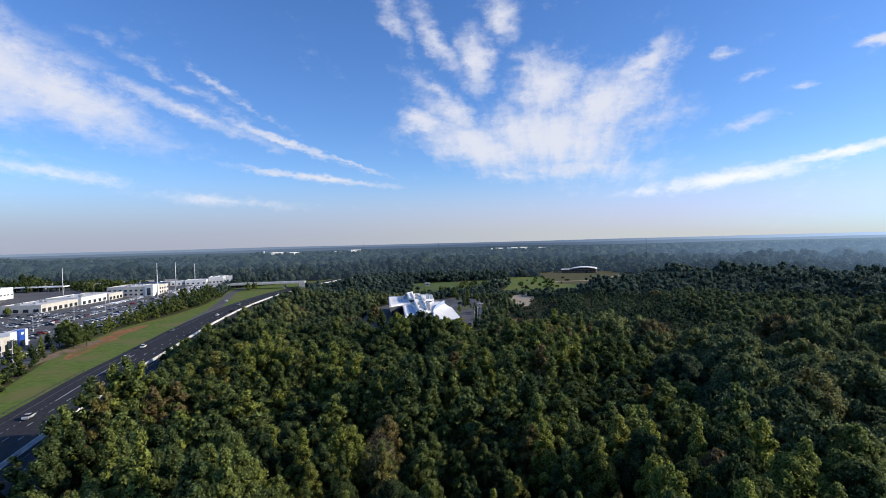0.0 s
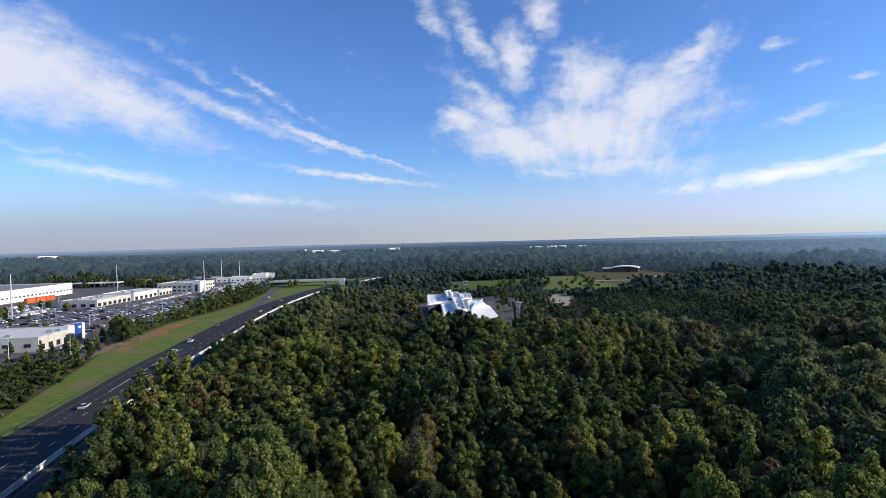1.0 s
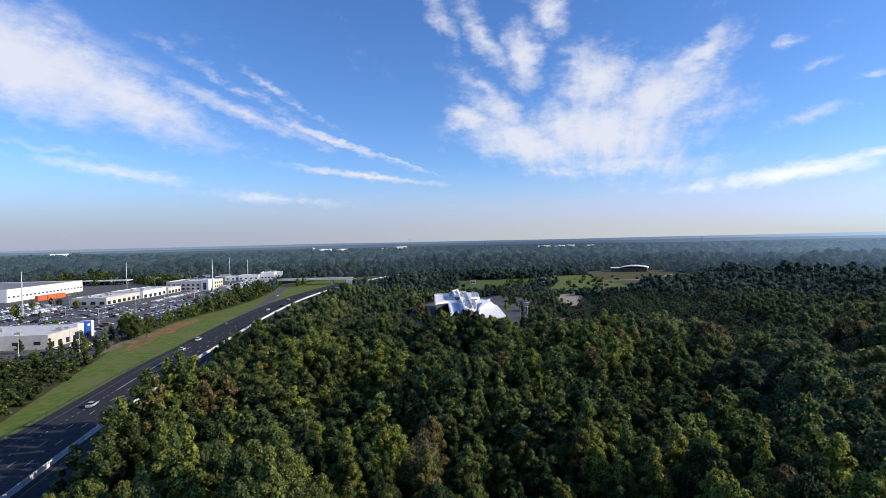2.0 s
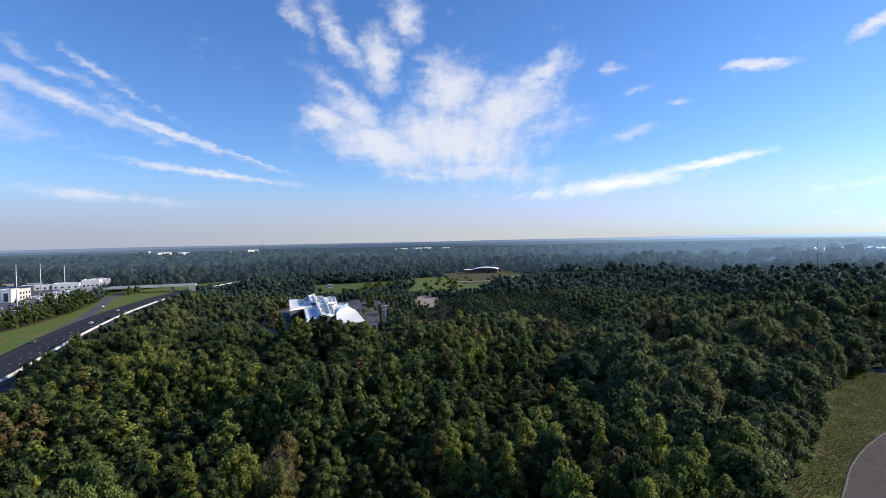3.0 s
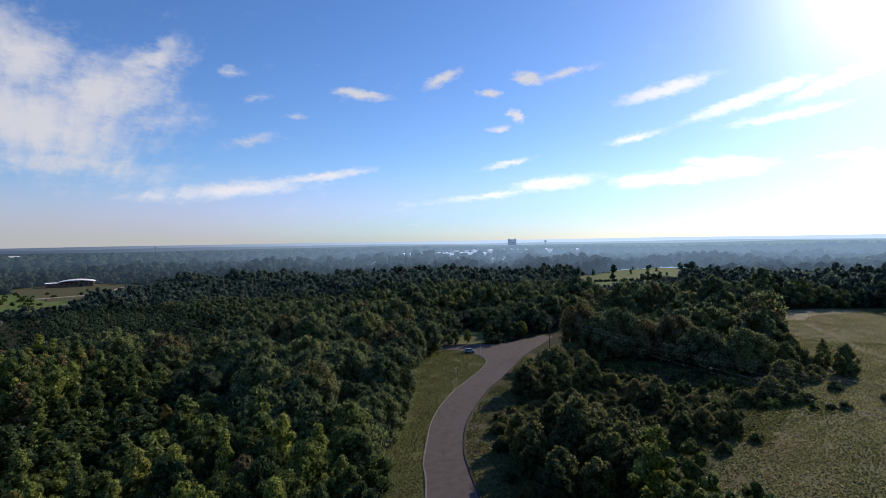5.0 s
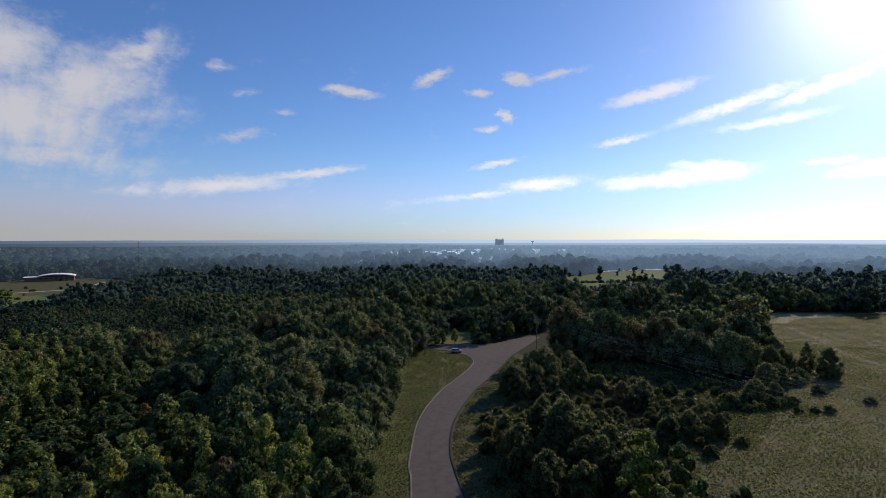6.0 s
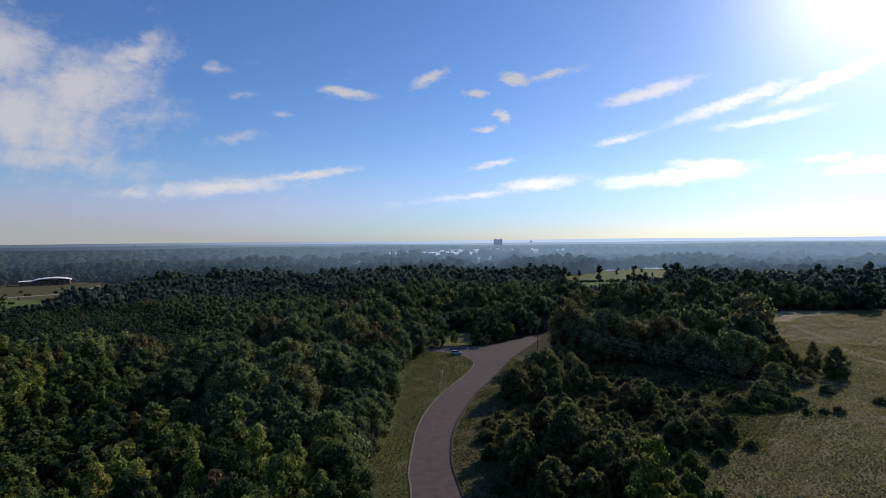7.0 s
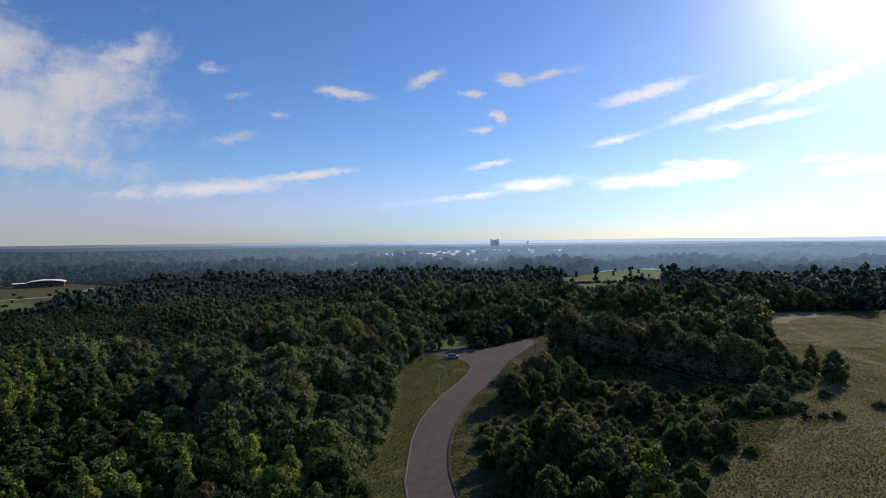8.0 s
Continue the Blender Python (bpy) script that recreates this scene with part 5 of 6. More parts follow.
def make_commerce():
    # the nearest showroom, with its blue entrance
    a = building("pale grey car showroom with a white front and blue entrance", -209, 272, 48, 37, 6.2, 4, BEIGE_WALL, ROOF_PALE, [(1, 6, 3.2, 2.6, 0.6), (0, 5, 3.0, 1.6, 2.2)], 6, seed=3)
    part("front_wall", mesh_of("front_wall", *box(22.2, 12.6, -0.2, 4.2, 15, 8.6), WHITE_WALL), a, "tall white entrance wall")
    part("entrance", mesh_of("entrance", *box(24.0, 13.0, -0.2, 3.0, 4.8, 8.9), BLUE), a, "bright blue entrance portal")
    for i in range(3):
        part("window", mesh_of("window", *box(24.4, 7.4 + i * 0.01 - i * 1.9, 0.6, 0.2, 1.6, 4.2), PANE), a)
    part("door", mesh_of("door", *box(25.55, 13.0, 0.1, 0.12, 4.0, 3.4), PANE), a, "glass entrance door")
    part("badge", mesh_of("badge", *box(25.56, 13.0, 6.3, 0.1, 2.2, 1.2), WHITE_WALL), a, "small white oval-like badge panel")
    building("low white service building beside the showroom", -226, 244, 26, 15, 4.6, 4, WHITE_WALL, ROOF_PALE, [(0, 4, 3.4, 3.2, 0.2)], 2, seed=5)
    # big warehouse
    building("huge white warehouse with a grey roof", -447, 543, 116, 118, 11.2, 4, WHITE_WALL, ROOF_GREY, [(1, 20, 3.0, 1.3, 4.0)], 4, parapet=0.9, seed=7)
    o = new("container_stack")
    for k in range(3):
        c = part("container", mesh_of("container", *box(-366 + 0.3 * k, 504 + 12.4 * k, 0.03, 2.6, 12.1, 4.6), ORANGE), o)
        for j in range(8):
            part("rib", mesh_of("rib", *box(-364.66 + 0.3 * k, 499.2 + 12.4 * k + 1.4 * j, 0.2, 0.1, 0.25, 4.2), ORANGE), c)
    tagged(o, "row of orange steel containers beside the warehouse", "containers")
    # row of beige showrooms
    building("low beige showroom with a long flat roof", -287, 474, 30, 50, 5.6, -1, BEIGE_WALL, ROOF_PALE, [(1, 7, 4.2, 2.8, 0.4), (0, 4, 4.0, 2.6, 0.4)], 7, seed=11)
    building("white-fronted low showroom in the row", -284, 521, 30, 42, 6.4, -1, WHITE_WALL, ROOF_PALE, [(1, 5, 4.4, 3.0, 0.4)], 5, seed=12)
    building("beige showroom with a flat grey roof", -284, 556, 34, 26, 5.6, -1, BEIGE_WALL, ROOF_PALE, [(1, 4, 3.8, 2.8, 0.4)], 4, seed=13)
    building("cream two-storey showroom with rows of windows", -263, 596, 42, 44, 9.6, -2, BEIGE_WALL, ROOF_PALE, [(0, 8, 2.6, 1.8, 1.4), (0, 8, 2.6, 1.8, 5.4), (1, 8, 2.6, 2.0, 1.4), (1, 8, 2.6, 2.0, 5.4)], 6, seed=14)
    building("white stair block of the showroom", -243, 580, 8, 14, 11.4, -2, WHITE_WALL, ROOF_GREY, [(0, 1, 3.5, 7.5, 1.0)], 0, seed=15)
    for k, (x, y, sx, sy, h) in enumerate(((-252, 742, 26, 22, 6.0), (-231, 758, 18, 26, 8.2), (-216, 790, 22, 22, 7.0), (-282, 735, 28, 16, 5.0), (-240, 800, 22, 24, 7.4))):
        building("small white commercial building among parked cars", x, y, sx, sy, h, 8, WHITE_WALL, ROOF_WHITE, [(0, 4, 2.4, 1.8, 1.2), (1, 4, 2.4, 1.8, 1.2)], 2, seed=20 + k)
    building("blue-roofed low shop behind the lots", -300, 716, 40, 18, 5.2, 6, DARK_WALL, BLUE, [(0, 6, 3.4, 2.4, 0.5)], 2, seed=31)
    # fuel canopy
    c = new("canopy")
    part("roof", mesh_of("roof", *box(-420, 696, 5.2, 58, 16, 1.1, 2), WHITE_WALL), c)
    for i in range(5):
        for o2 in (-5, 5):
            part("column", mesh_of("column", *box(-444 + i * 12, 696 + o2, -0.2, 0.6, 0.6, 5.38), METAL), c)
    tagged(c, "wide flat canopy on thin columns", "canopy")
    # small houses and sheds towards the trees
    rng = random.Random(9)
    for x, y in ((-360, 760), (-330, 775), (-400, 770), (-300, 780), (-455, 765), (-372, 735)):
        gable_house(x, y, rng.uniform(10, 18), rng.uniform(8, 11), 3.4, rng.uniform(0, 60), WHITE_WALL, TILE_ROOF, "small white house with a grey gable roof")


def gable_house(x, y, l, w, h, turn, wall, roof, label):
    g = new("house")
    g.matrix_basis = frame_at(x, y, turn)
    v, f = box(0, 0, -0.3, l, w, h + 0.3)
    part("wall", mesh_of("wall", v, f, wall), g)
    r = w * 0.34
    v = [(-l / 2 - 0.5, -w / 2 - 0.5, h), (l / 2 + 0.5, -w / 2 - 0.5, h), (l / 2 + 0.5, 0, h + r), (-l / 2 - 0.5, 0, h + r), (-l / 2 - 0.5, w / 2 + 0.5, h), (l / 2 + 0.5, w / 2 + 0.5, h)]
    part("roof", mesh_of("roof", v, [(0, 1, 2, 3), (3, 2, 5, 4), (0, 3, 4), (1, 5, 2), (4, 5, 1, 0)], roof), g)
    for i in range(3):
        part("window", mesh_of("window", *box(-l / 2 + l * (i + 0.5) / 3, -w / 2 - 0.02, 1.0, 1.2, 0.12, 1.3), PANE), g)
    part("chimney", mesh_of("chimney", *box(l * 0.25, 0.4, h + r * 0.4, 0.8, 0.6, r * 0.9), BRICK), g)
    return tagged(g, label, "house")


make_commerce()


def lot_lamp(x, y, h=9.5, turn=0):
    p = new("lot_lamp")
    p.matrix_basis = pose(x, y, 0.02, 0, 0, turn)
    part("pole", tube_mesh("pole", [(0, 0, -0.2), (0, 0, 0.8), (0, 0, 0.82), (0, 0, h)], [0.28, 0.28, 0.12, 0.09], LAMP_GREY, 8), p)
    for s in (-1, 1):
        head = part("lamp_head", mesh_of("lamp_head", *box(s * 0.95, 0, h - 0.12, 0.9, 0.5, 0.22), LAMP_GREY), p)
        part("arm", mesh_of("arm", *box(s * 0.3, 0, h - 0.1, 0.45, 0.1, 0.1), LAMP_GREY), p)
    return p


LAMP_GREY = material("pale_grey_steel", (0.55, 0.55, 0.54), (0.70, 0.70, 0.69), 2.0, 0.5)


def make_lamps():
    first = tagged(lot_lamp(-178, 262), "pale grey twin-headed lot lamp on a concrete foot", "lamp post", group="lamps of the lots")
    for x, y in ((-176, 300), (-186, 330), (-182, 372), (-184, 420), (-186, 470), (-190, 520), (-196, 560), (-212, 340), (-216, 390), (-220, 440), (-220, 495), (-224, 545), (-246, 360), (-247, 412), (-244, 447), (-281, 398), (-298, 441), (-246, 500),
                 (-196, 610), (-210, 660), (-228, 690), (-200, 700), (-250, 660), (-186, 240), (-163, 246)):
        copy_thing(first, pose(x, y, 0.02, 0, 0, (x * 7) % 90))


make_lamps()


def mast(x, y, h, r, label, arms=3, z=0.0, mat=None):
    mat = mat or LAMP_GREY
    m = new("power_pole")
    m.matrix_basis = pose(x, y, z, 0, 0, 35)
    part("pole", tube_mesh("pole", [(0, 0, -1), (0, 0, h * 0.5), (0, 0, h)], [r, r * 0.75, r * 0.4], mat, 10), m)
    for k in range(arms):
        a = part("crossarm", mesh_of("crossarm", *box(0, 0, h - 1.5 - 3.2 * k, 4.6, 0.25, 0.25), mat), m)
        for o in (-2.2, 2.2):
            part("insulator", tube_mesh("insulator", [(o, 0, h - 3.0 - 3.2 * k), (o, 0, h - 1.5 - 3.2 * k)], [0.1, 0.1], INSULATOR, 6), a)
    return tagged(m, label, "power pole", group="power poles")


for x, y, h in ((-294, 386, 32.0), (-356, 627, 30.0), (-214, 522, 35.0), (-262, 695, 32.0), (-255, 742, 27.5)):
    mast(x, y, h, 0.55, "tall pale steel power pole above the lots", 0)


def make_lot_cars():
    rng = random.Random(21)
    lot_rows = []
    for x, y0, y1 in ((-170.5, 250, 300), (-178, 305, 545), (-194, 300, 550), (-200, 300, 550), (-216.5, 305, 560), (-222.5, 305, 470), (-238, 320, 455), (-243.5, 320, 455), (-258, 300, 440), (-264, 300, 440), (-282, 330, 430)):
        lot_rows.append((x, y0, y1))
    places = []
    for x, y0, y1 in lot_rows:
        y = y0
        while y < y1:
            if not -196 < x < -160 and rng.random() < 0.16:
                y += 2.9
                continue
            if rng.random() < 0.10:
                y += rng.choice((2.9, 5.8, 8.7))
            places.append((x + rng.uniform(-0.4, 0.4) - (y - 300) * 0.03, y))
            y += 2.95
    places = [p for p in places if not (-236 < p[0] < -176 and 234 < p[1] < 297)]
    rng.shuffle(places)
    places = places[:262]
    for x, y in places:
        colour = rng.choices(("white", "silver", "black", "grey", "blue", "red"), (44, 20, 14, 10, 6, 6))[0]
        shape = rng.choices(("sedan", "suv", "pickup"), (45, 38, 17))[0]
        car(colour, shape, x, y, rng.choice((2, 182)) + rng.uniform(-3, 3), colour + " " + shape + " parked in a row on the dealer's lot", "cars on the lots", 0.04)
    # the row before the nearest showroom
    for i in range(11):
        colour = ("black", "grey", "black", "blue", "black", "white", "black", "grey", "silver", "black", "white")[i]
        car(colour, ("suv", "sedan", "pickup")[i % 3], -179 + i * 1.0, 232 + i * 2.9, 172 + rng.uniform(-3, 3), colour + " car parked before the pale showroom", "cars on the lots", 0.04)
    # rows of cars farther off on the lots
    far = []
    for x, y0, y1 in ((-236, 465, 560), (-229, 600, 700), (-221, 600, 700), (-208, 570, 720), (-201, 570, 720), (-292, 320, 430), (-299, 320, 440), (-316, 330, 450), (-323, 330, 455), (-340, 345, 470), (-270, 640, 700), (-277, 640, 700)):
        y = y0
        while y < y1:
            if rng.random() < 0.82:
                l, w, h, a = rng.uniform(4.2, 5.4), rng.uniform(1.7, 1.95), rng.uniform(0.8, 1.05), rng.uniform(-4, 4)
                px = x + rng.uniform(-0.5, 0.5) - (y - 300) * 0.03
                far.append(joined(box(px, y, 0.3, l, w, h, a), box(px - 0.2, y, 0.3 + h, l * 0.52, w * 0.84, 0.55, a)))
            y += 2.95
    paint = material("mixed_car_paint", (0.16, 0.16, 0.17), (0.80, 0.80, 0.80), 0.23, 0.3, spread=(0.42, 0.56), random_by="island", amount=0.45)
    tagged(new("far_cars", mesh_of("far_cars", *joined(*far), paint)), "rows of mixed cars parked on the far lots", "cars", kind="stuff")
    # lane and stall lines of the lots
    lines = []
    for x, y0, y1 in lot_rows:
        y = y0
        while y < y1:
            lines.append(box(x - (y - 300) * 0.03, y - 1.45, 0.032, 4.9, 0.12, 0.012))
            y += 2.95
    tagged(new("stall_lines", mesh_of("stall_lines", *joined(*lines), PAINT)), "white painted stall lines on the lots", "markings", kind="stuff")


make_lot_cars()


def make_lot_trees():
    rng = np.random.default_rng(51)
    for x, y, k, s in ((-163, 290, 1, 0.72), (-167, 297, 4, 0.66), (-160, 283, 3, 0.62), (-170, 304, 1, 0.6), (-156, 262, 5, 0.5), (-152, 248, 5, 0.55), (-150, 240, 3, 0.5), (-147, 234, 5, 0.5), (-190, 246, 5, 0.7), (-196, 236, 3, 0.62),
                       (-230, 318, 3, 0.5), (-226, 322, 1, 0.45), (-288, 372, 3, 0.55), (-300, 385, 1, 0.6), (-310, 400, 4, 0.5), (-272, 372, 3, 0.45), (-320, 430, 1, 0.55), (-262, 342, 3, 0.4), (-186, 500, 3, 0.5), (-230, 560, 5, 0.5), (-152, 604, 0, 0.7), (-147, 608, 3, 0.75), (-143, 603, 2, 0.65), (-150, 597, 4, 0.6), (-172, 604, 3, 0.6), (-176, 598, 1, 0.6)):
        plant(FAR_KINDS[k], rng, x, y, s, "tree", "small rounded green tree among the parked cars", "tree", "trees on the lots", "trunk")
    x, y = in_polygon(rng, [(-520, 610), (-400, 700), (-330, 640), (-300, 625), (-300, 690), (-330, 800), (-520, 800)], 13.0)
    wood("lot_woods", "scattered green trees behind the lots", rng, x, y, 9.5, 4.4, 60, 0.7, 8, low=0.5, clump=0.45, tint0=0.25)


make_lot_trees()


def make_verge_trees():
    """Trees and conifers between the lots and the verge."""
    rng = np.random.default_rng(67)
    for x, y, k, s in ((-154.6, 276, 4, 1.0), (-160, 280, 1, 1.05), (-151, 281, 0, 0.85), (-165, 283, 3, 0.9), (-172, 286, 5, 0.7), (-155.8, 253, 2, 0.62), (-158, 250, 5, 0.75), (-154, 235, 2, 0.66), (-156, 240, 5, 0.8), (-157, 234, 2, 0.62),
                       (-161, 231, 5, 0.7), (-162, 226, 2, 0.6), (-165, 222, 5, 0.7), (-161.5, 306, 5, 0.72), (-164.5, 332, 2, 0.6), (-289, 437, 4, 0.5), (-315, 454, 4, 0.5), (-323, 456, 1, 0.45), (-280, 590, 4, 0.5), (-272, 524, 1, 0.45)):
        plant(FAR_KINDS[k], rng, x, y, s, "tree", "leafy green tree beside the car lots", "tree", "trees beside the lots", "trunk")
    m = material("dry_mulch", (0.19, 0.13, 0.085), (0.30, 0.22, 0.15), 0.5, 0.95, third=(0.13, 0.12, 0.05), third_scale=0.15)
    sheet("ground_mulch", [(-150, 234), (-157.5, 256), (-157, 287), (-154, 300), (-150, 296), (-149, 271), (-149.5, 242), (-147.5, 228)], 0.06, m, "dry reddish mulch along the lots")


make_verge_trees()

# ---- the white-roofed building and its grounds ----


def slab(poly, z, h):
    n = len(poly)
    v = [(x, y, z) for x, y in poly] + [(x, y, z + h) for x, y in poly]
    return v, [tuple(range(n - 1, -1, -1)), tuple(range(n, 2 * n))] + [(i, (i + 1) % n, n + (i + 1) % n, n + i) for i in range(n)]


def grown(poly, by):
    cx, cy = sum(p[0] for p in poly) / len(poly), sum(p[1] for p in poly) / len(poly)
    return [(x + by * math.copysign(1, x - cx), y + by * math.copysign(1, y - cy)) for x, y in poly]


ROOF_BLUE = material("blue_grey_roof", (0.30, 0.38, 0.50), (0.42, 0.50, 0.62), 0.2, 0.5)


def make_campus():
    b = new("office_building")
    blocks = [
        ("west_wing", [(1.5, 320), (9.6, 328.6), (14, 329), (14, 375), (1.5, 377)], 9.0),
        ("stair_tower", [(14.2, 338), (17.0, 336), (17.3, 374), (18.5, 384), (14.2, 375)], 11.4),
        ("spine", [(17.0, 280), (21.5, 284), (24, 383), (18.6, 384), (17.4, 372)], 9.8),
        ("front_wing", [(9.4, 277), (16.8, 288), (16.9, 327.5), (9.8, 328.3)], 8.2),
        ("north_wing", [(24.2, 342), (30.3, 347), (32, 378), (24.2, 380)], 9.2),
        ("link", [(9.9, 328.7), (16.9, 327.8), (16.9, 335.8), (14.1, 337.8), (14.1, 329.2)], 8.6),
        ("court", [(24.7, 293.5), (27.5, 303), (33, 322), (36, 341), (30.6, 346), (26.6, 335.5)], 8.0),
        ("rear_wing", [(21.8, 289), (24.2, 293), (26.4, 335), (24.1, 341.5), (23.0, 341.5)], 8.2),
    ]
    for k, (nm, poly, h) in enumerate(blocks):
        part(nm, mesh_of(nm, *slab(poly, -0.3, h + 0.3), DARK_WALL), b, "dark glass walls")
        part("roof", mesh_of("roof", *slab(grown(poly, 0.55), h + 0.004, 0.45), ROOF_WHITE), b, "bright white flat roof")
        if nm in ("front_wing", "link"):
            part("roof_panel", mesh_of("roof_panel", *slab(grown(poly, -1.6), h + 0.46, 0.12), ROOF_BLUE), b, "pale blue-grey roof panel")
        for (x0, y0), (x1, y1) in zip(poly, poly[1:] + poly[:1]):
            d = Vector((x1 - x0, y1 - y0))
            c = Vector(((x0 + x1) / 2, (y0 + y1) / 2))
            part("parapet", mesh_of("parapet", *box(c.x, c.y, h + 0.46, d.length * 0.94, 0.35, 0.65, math.degrees(math.atan2(d.y, d.x))), WHITE_WALL), b)
            n = max(2, int(d.length / 4))
            out = Vector((d.y, -d.x)).normalized()
            for i in range(n):
                p = Vector((x0, y0)) + d * ((i + 0.5) / n) + out * 0.04
                part("window", mesh_of("window", *box(p.x, p.y, 1.0, 2.6, 0.12, 5.6, math.degrees(math.atan2(d.y, d.x))), PANE), b)
    # roof lights, ridge and plant
    for i in range(5):
        part("roof_light", mesh_of("roof_light", *box(20.4 + i * 0.35, 298 + i * 17, 10.06, 1.3, 12, 0.5, 1), PANE), b, "dark roof light")
    for i, (x, y) in enumerate(((19, 300), (19.2, 318), (19.4, 352), (20.5, 372), (23.5, 304), (24.6, 322), (27, 354), (28, 368), (9, 352), (12, 366), (15.6, 348), (15.8, 360))):
        part("roof_unit", mesh_of("roof_unit", *joined(box(x, y, 8.6, 1.7, 2.6, 3.0, 6), box(x, y, 11.6, 1.0, 1.2, 0.3, 6)), METAL), b, "grey roof unit")
    # the sail-like hall roof
    n, m = 12, 10
    v = []
    for i in range(n + 1):
        for j in range(m + 1):
            s, t = i / n, j / m
            left, right = 24.4 + 11.4 * t ** 2.2, 38.5 + 1.3 * t
            x = left + (right - left) * s
            y = 273.5 + 54 * t
            z = 6.9 + (1 - s) ** 1.7 * (0.6 + 1.7 * t)
            v.append((x, y, z))
    top = len(v)
    v += [(x, y, z - 0.5) for x, y, z in v]
    k = m + 1
    f = []
    for i in range(n):
        for j in range(m):
            a = i * k + j
            f += [(a, a + k, a + k + 1, a + 1), (top + a, top + a + 1, top + a + k + 1, top + a + k)]
    for i in range(n):
        f += [(i * k, top + i * k, top + (i + 1) * k, (i + 1) * k), (i * k + m, (i + 1) * k + m, top + (i + 1) * k + m, top + i * k + m)]
    for j in range(m):
        f += [(j, j + 1, top + j + 1, top + j), (n * k + j, top + n * k + j, top + n * k + j + 1, n * k + j + 1)]
    part("hall_roof", mesh_of("hall_roof", v, f, ROOF_WHITE, False), b, "sweeping white sail-shaped roof")
    part("hall", mesh_of("hall", *slab([(25.2, 275), (38, 275), (38.9, 325), (36, 325), (29.5, 306)], -0.3, 6.7), DARK_WALL), b, "dark glass hall")
    wall = [(24.2 + 11.4 * t ** 2.2, 273.5 + 54 * t, 8.6 + 2.6 * t) for t in (k / 10 for k in range(11))]
    cv = [(x + o, y, z) for x, y, h in wall for o, z in ((0, 5.0), (0, h), (-0.3, h), (-0.3, 5.0))]
    part("curved_wall", mesh_of("curved_wall", cv, [(4 * i + j, 4 * i + 4 + j, 4 * i + 4 + (j + 1) % 4, 4 * i + (j + 1) % 4) for i in range(10) for j in range(4)], ROOF_BLUE), b, "pale blue curved wall under the roof")
    for i in range(5):
        part("window", mesh_of("window", *box(26.5 + i * 2.4, 274.9, 0.6, 1.8, 0.14, 4.8), PANE), b)
    tagged(b, "modern office building with white angular roofs and dark glass", "building")
    # flagpoles and cars
    for x, y in ((51, 307), (52.6, 305.4), (54.4, 304)):
        p = new("flagpole")
        part("pole", tube_mesh("pole", [(x, y, -0.2), (x, y, 8.8)], [0.11, 0.06], LAMP_GREY, 6), p)
        part("finial", tube_mesh("finial", [(x, y, 8.8), (x, y, 8.95), (x, y, 9.05)], [0.05, 0.13, 0.04], LAMP_GREY, 6), p)
        tagged(p, "tall white flagpole beside the office building", "flagpole", group="flagpoles")
    for x, y, a, c, s in ((52, 290, 10, "white", "pickup"), (42, 288, 80, "white", "sedan"), (41, 279, 80, "silver", "suv"), (46, 294, 80, "black", "sedan"), (-6, 352, 5, "white", "sedan"), (-8, 346, 5, "silver", "sedan"), (-5, 330, 5, "black", "suv"),
                          (60, 330, 5, "grey", "sedan"), (66, 366, 5, "silver", "sedan"), (70, 390, 5, "white", "suv"), (56, 400, 5, "black", "sedan")):
        car(c, s, x, y, a, c + " " + s + " parked beside the white-roofed office building", "cars at the office", 0.04)
    rows = []
    for x in (50, 60, 70):
        for i in range(24):
            rows.append(box(x, 318 + i * 4.2, 0.034, 5.0, 0.13, 0.012))
    tagged(new("stall_lines", mesh_of("stall_lines", *joined(*rows), PAINT)), "white painted stall lines of the office lot", "markings", kind="stuff")
    rng = np.random.default_rng(61)
    for x, y, k, s in ((55, 373, 3, 0.45), (54, 318, 5, 0.42), (64, 345, 3, 0.42), (74, 402, 3, 0.5), (60, 412, 5, 0.5), (48, 350, 5, 0.4), (66, 428, 3, 0.5), (56, 436, 1, 0.45), (75, 372, 3, 0.4), (-8, 318, 1, 0.6), (-10, 302, 3, 0.6),
                       (-4, 288, 0, 0.6), (4, 272, 4, 0.62), (46, 270, 3, 0.5), (12, 268, 1, 0.6), (60, 300, 3, 0.45), (30, 258, 3, 0.6), (70, 330, 3, 0.42)):
        plant(FAR_KINDS[k], rng, x, y, s * 1.35, "tree", "small green tree on an island of the office lot", "tree", "trees at the office", "trunk")
    for i in range(9):
        for x0, s in ((58, 0.45), (72, 0.5)):
            y0 = 312 + i * 13.5 + rng.uniform(-3, 3)
            if x0 + 2 < 64 + (y0 - 290) * 0.25:
                plant(FAR_KINDS[(3, 5, 1)[i % 3]], rng, x0 + rng.uniform(-2, 2), y0, s * rng.uniform(0.8, 1.15), "tree", "green tree on an island of the office lot", "tree", "trees at the office", "trunk")
    isl = []
    for x, y in ((55, 373), (54, 318), (64, 345), (48, 350), (75, 372), (60, 412), (70, 330)):
        isl.append(box(x, y, 0.03, 3.4, 9.0, 0.16, 8))
    for i, (v2, f2) in enumerate(isl):
        tagged(new("planting_island", mesh_of("planting_island", v2, f2, GRASS)), "kerbed grass island in the office lot", "planting island", group="islands of the office lot")
    # pale drive, hedge path, clay bank
    sheet("ground_drive", DRIVE, 0.09, DIRT, "pale bare earth drive between trees")
    sheet("ground_bank", [(72, 302), (80, 298), (88, 304), (84, 314), (76, 312)], 0.10, CLAY, "small bare red clay bank")
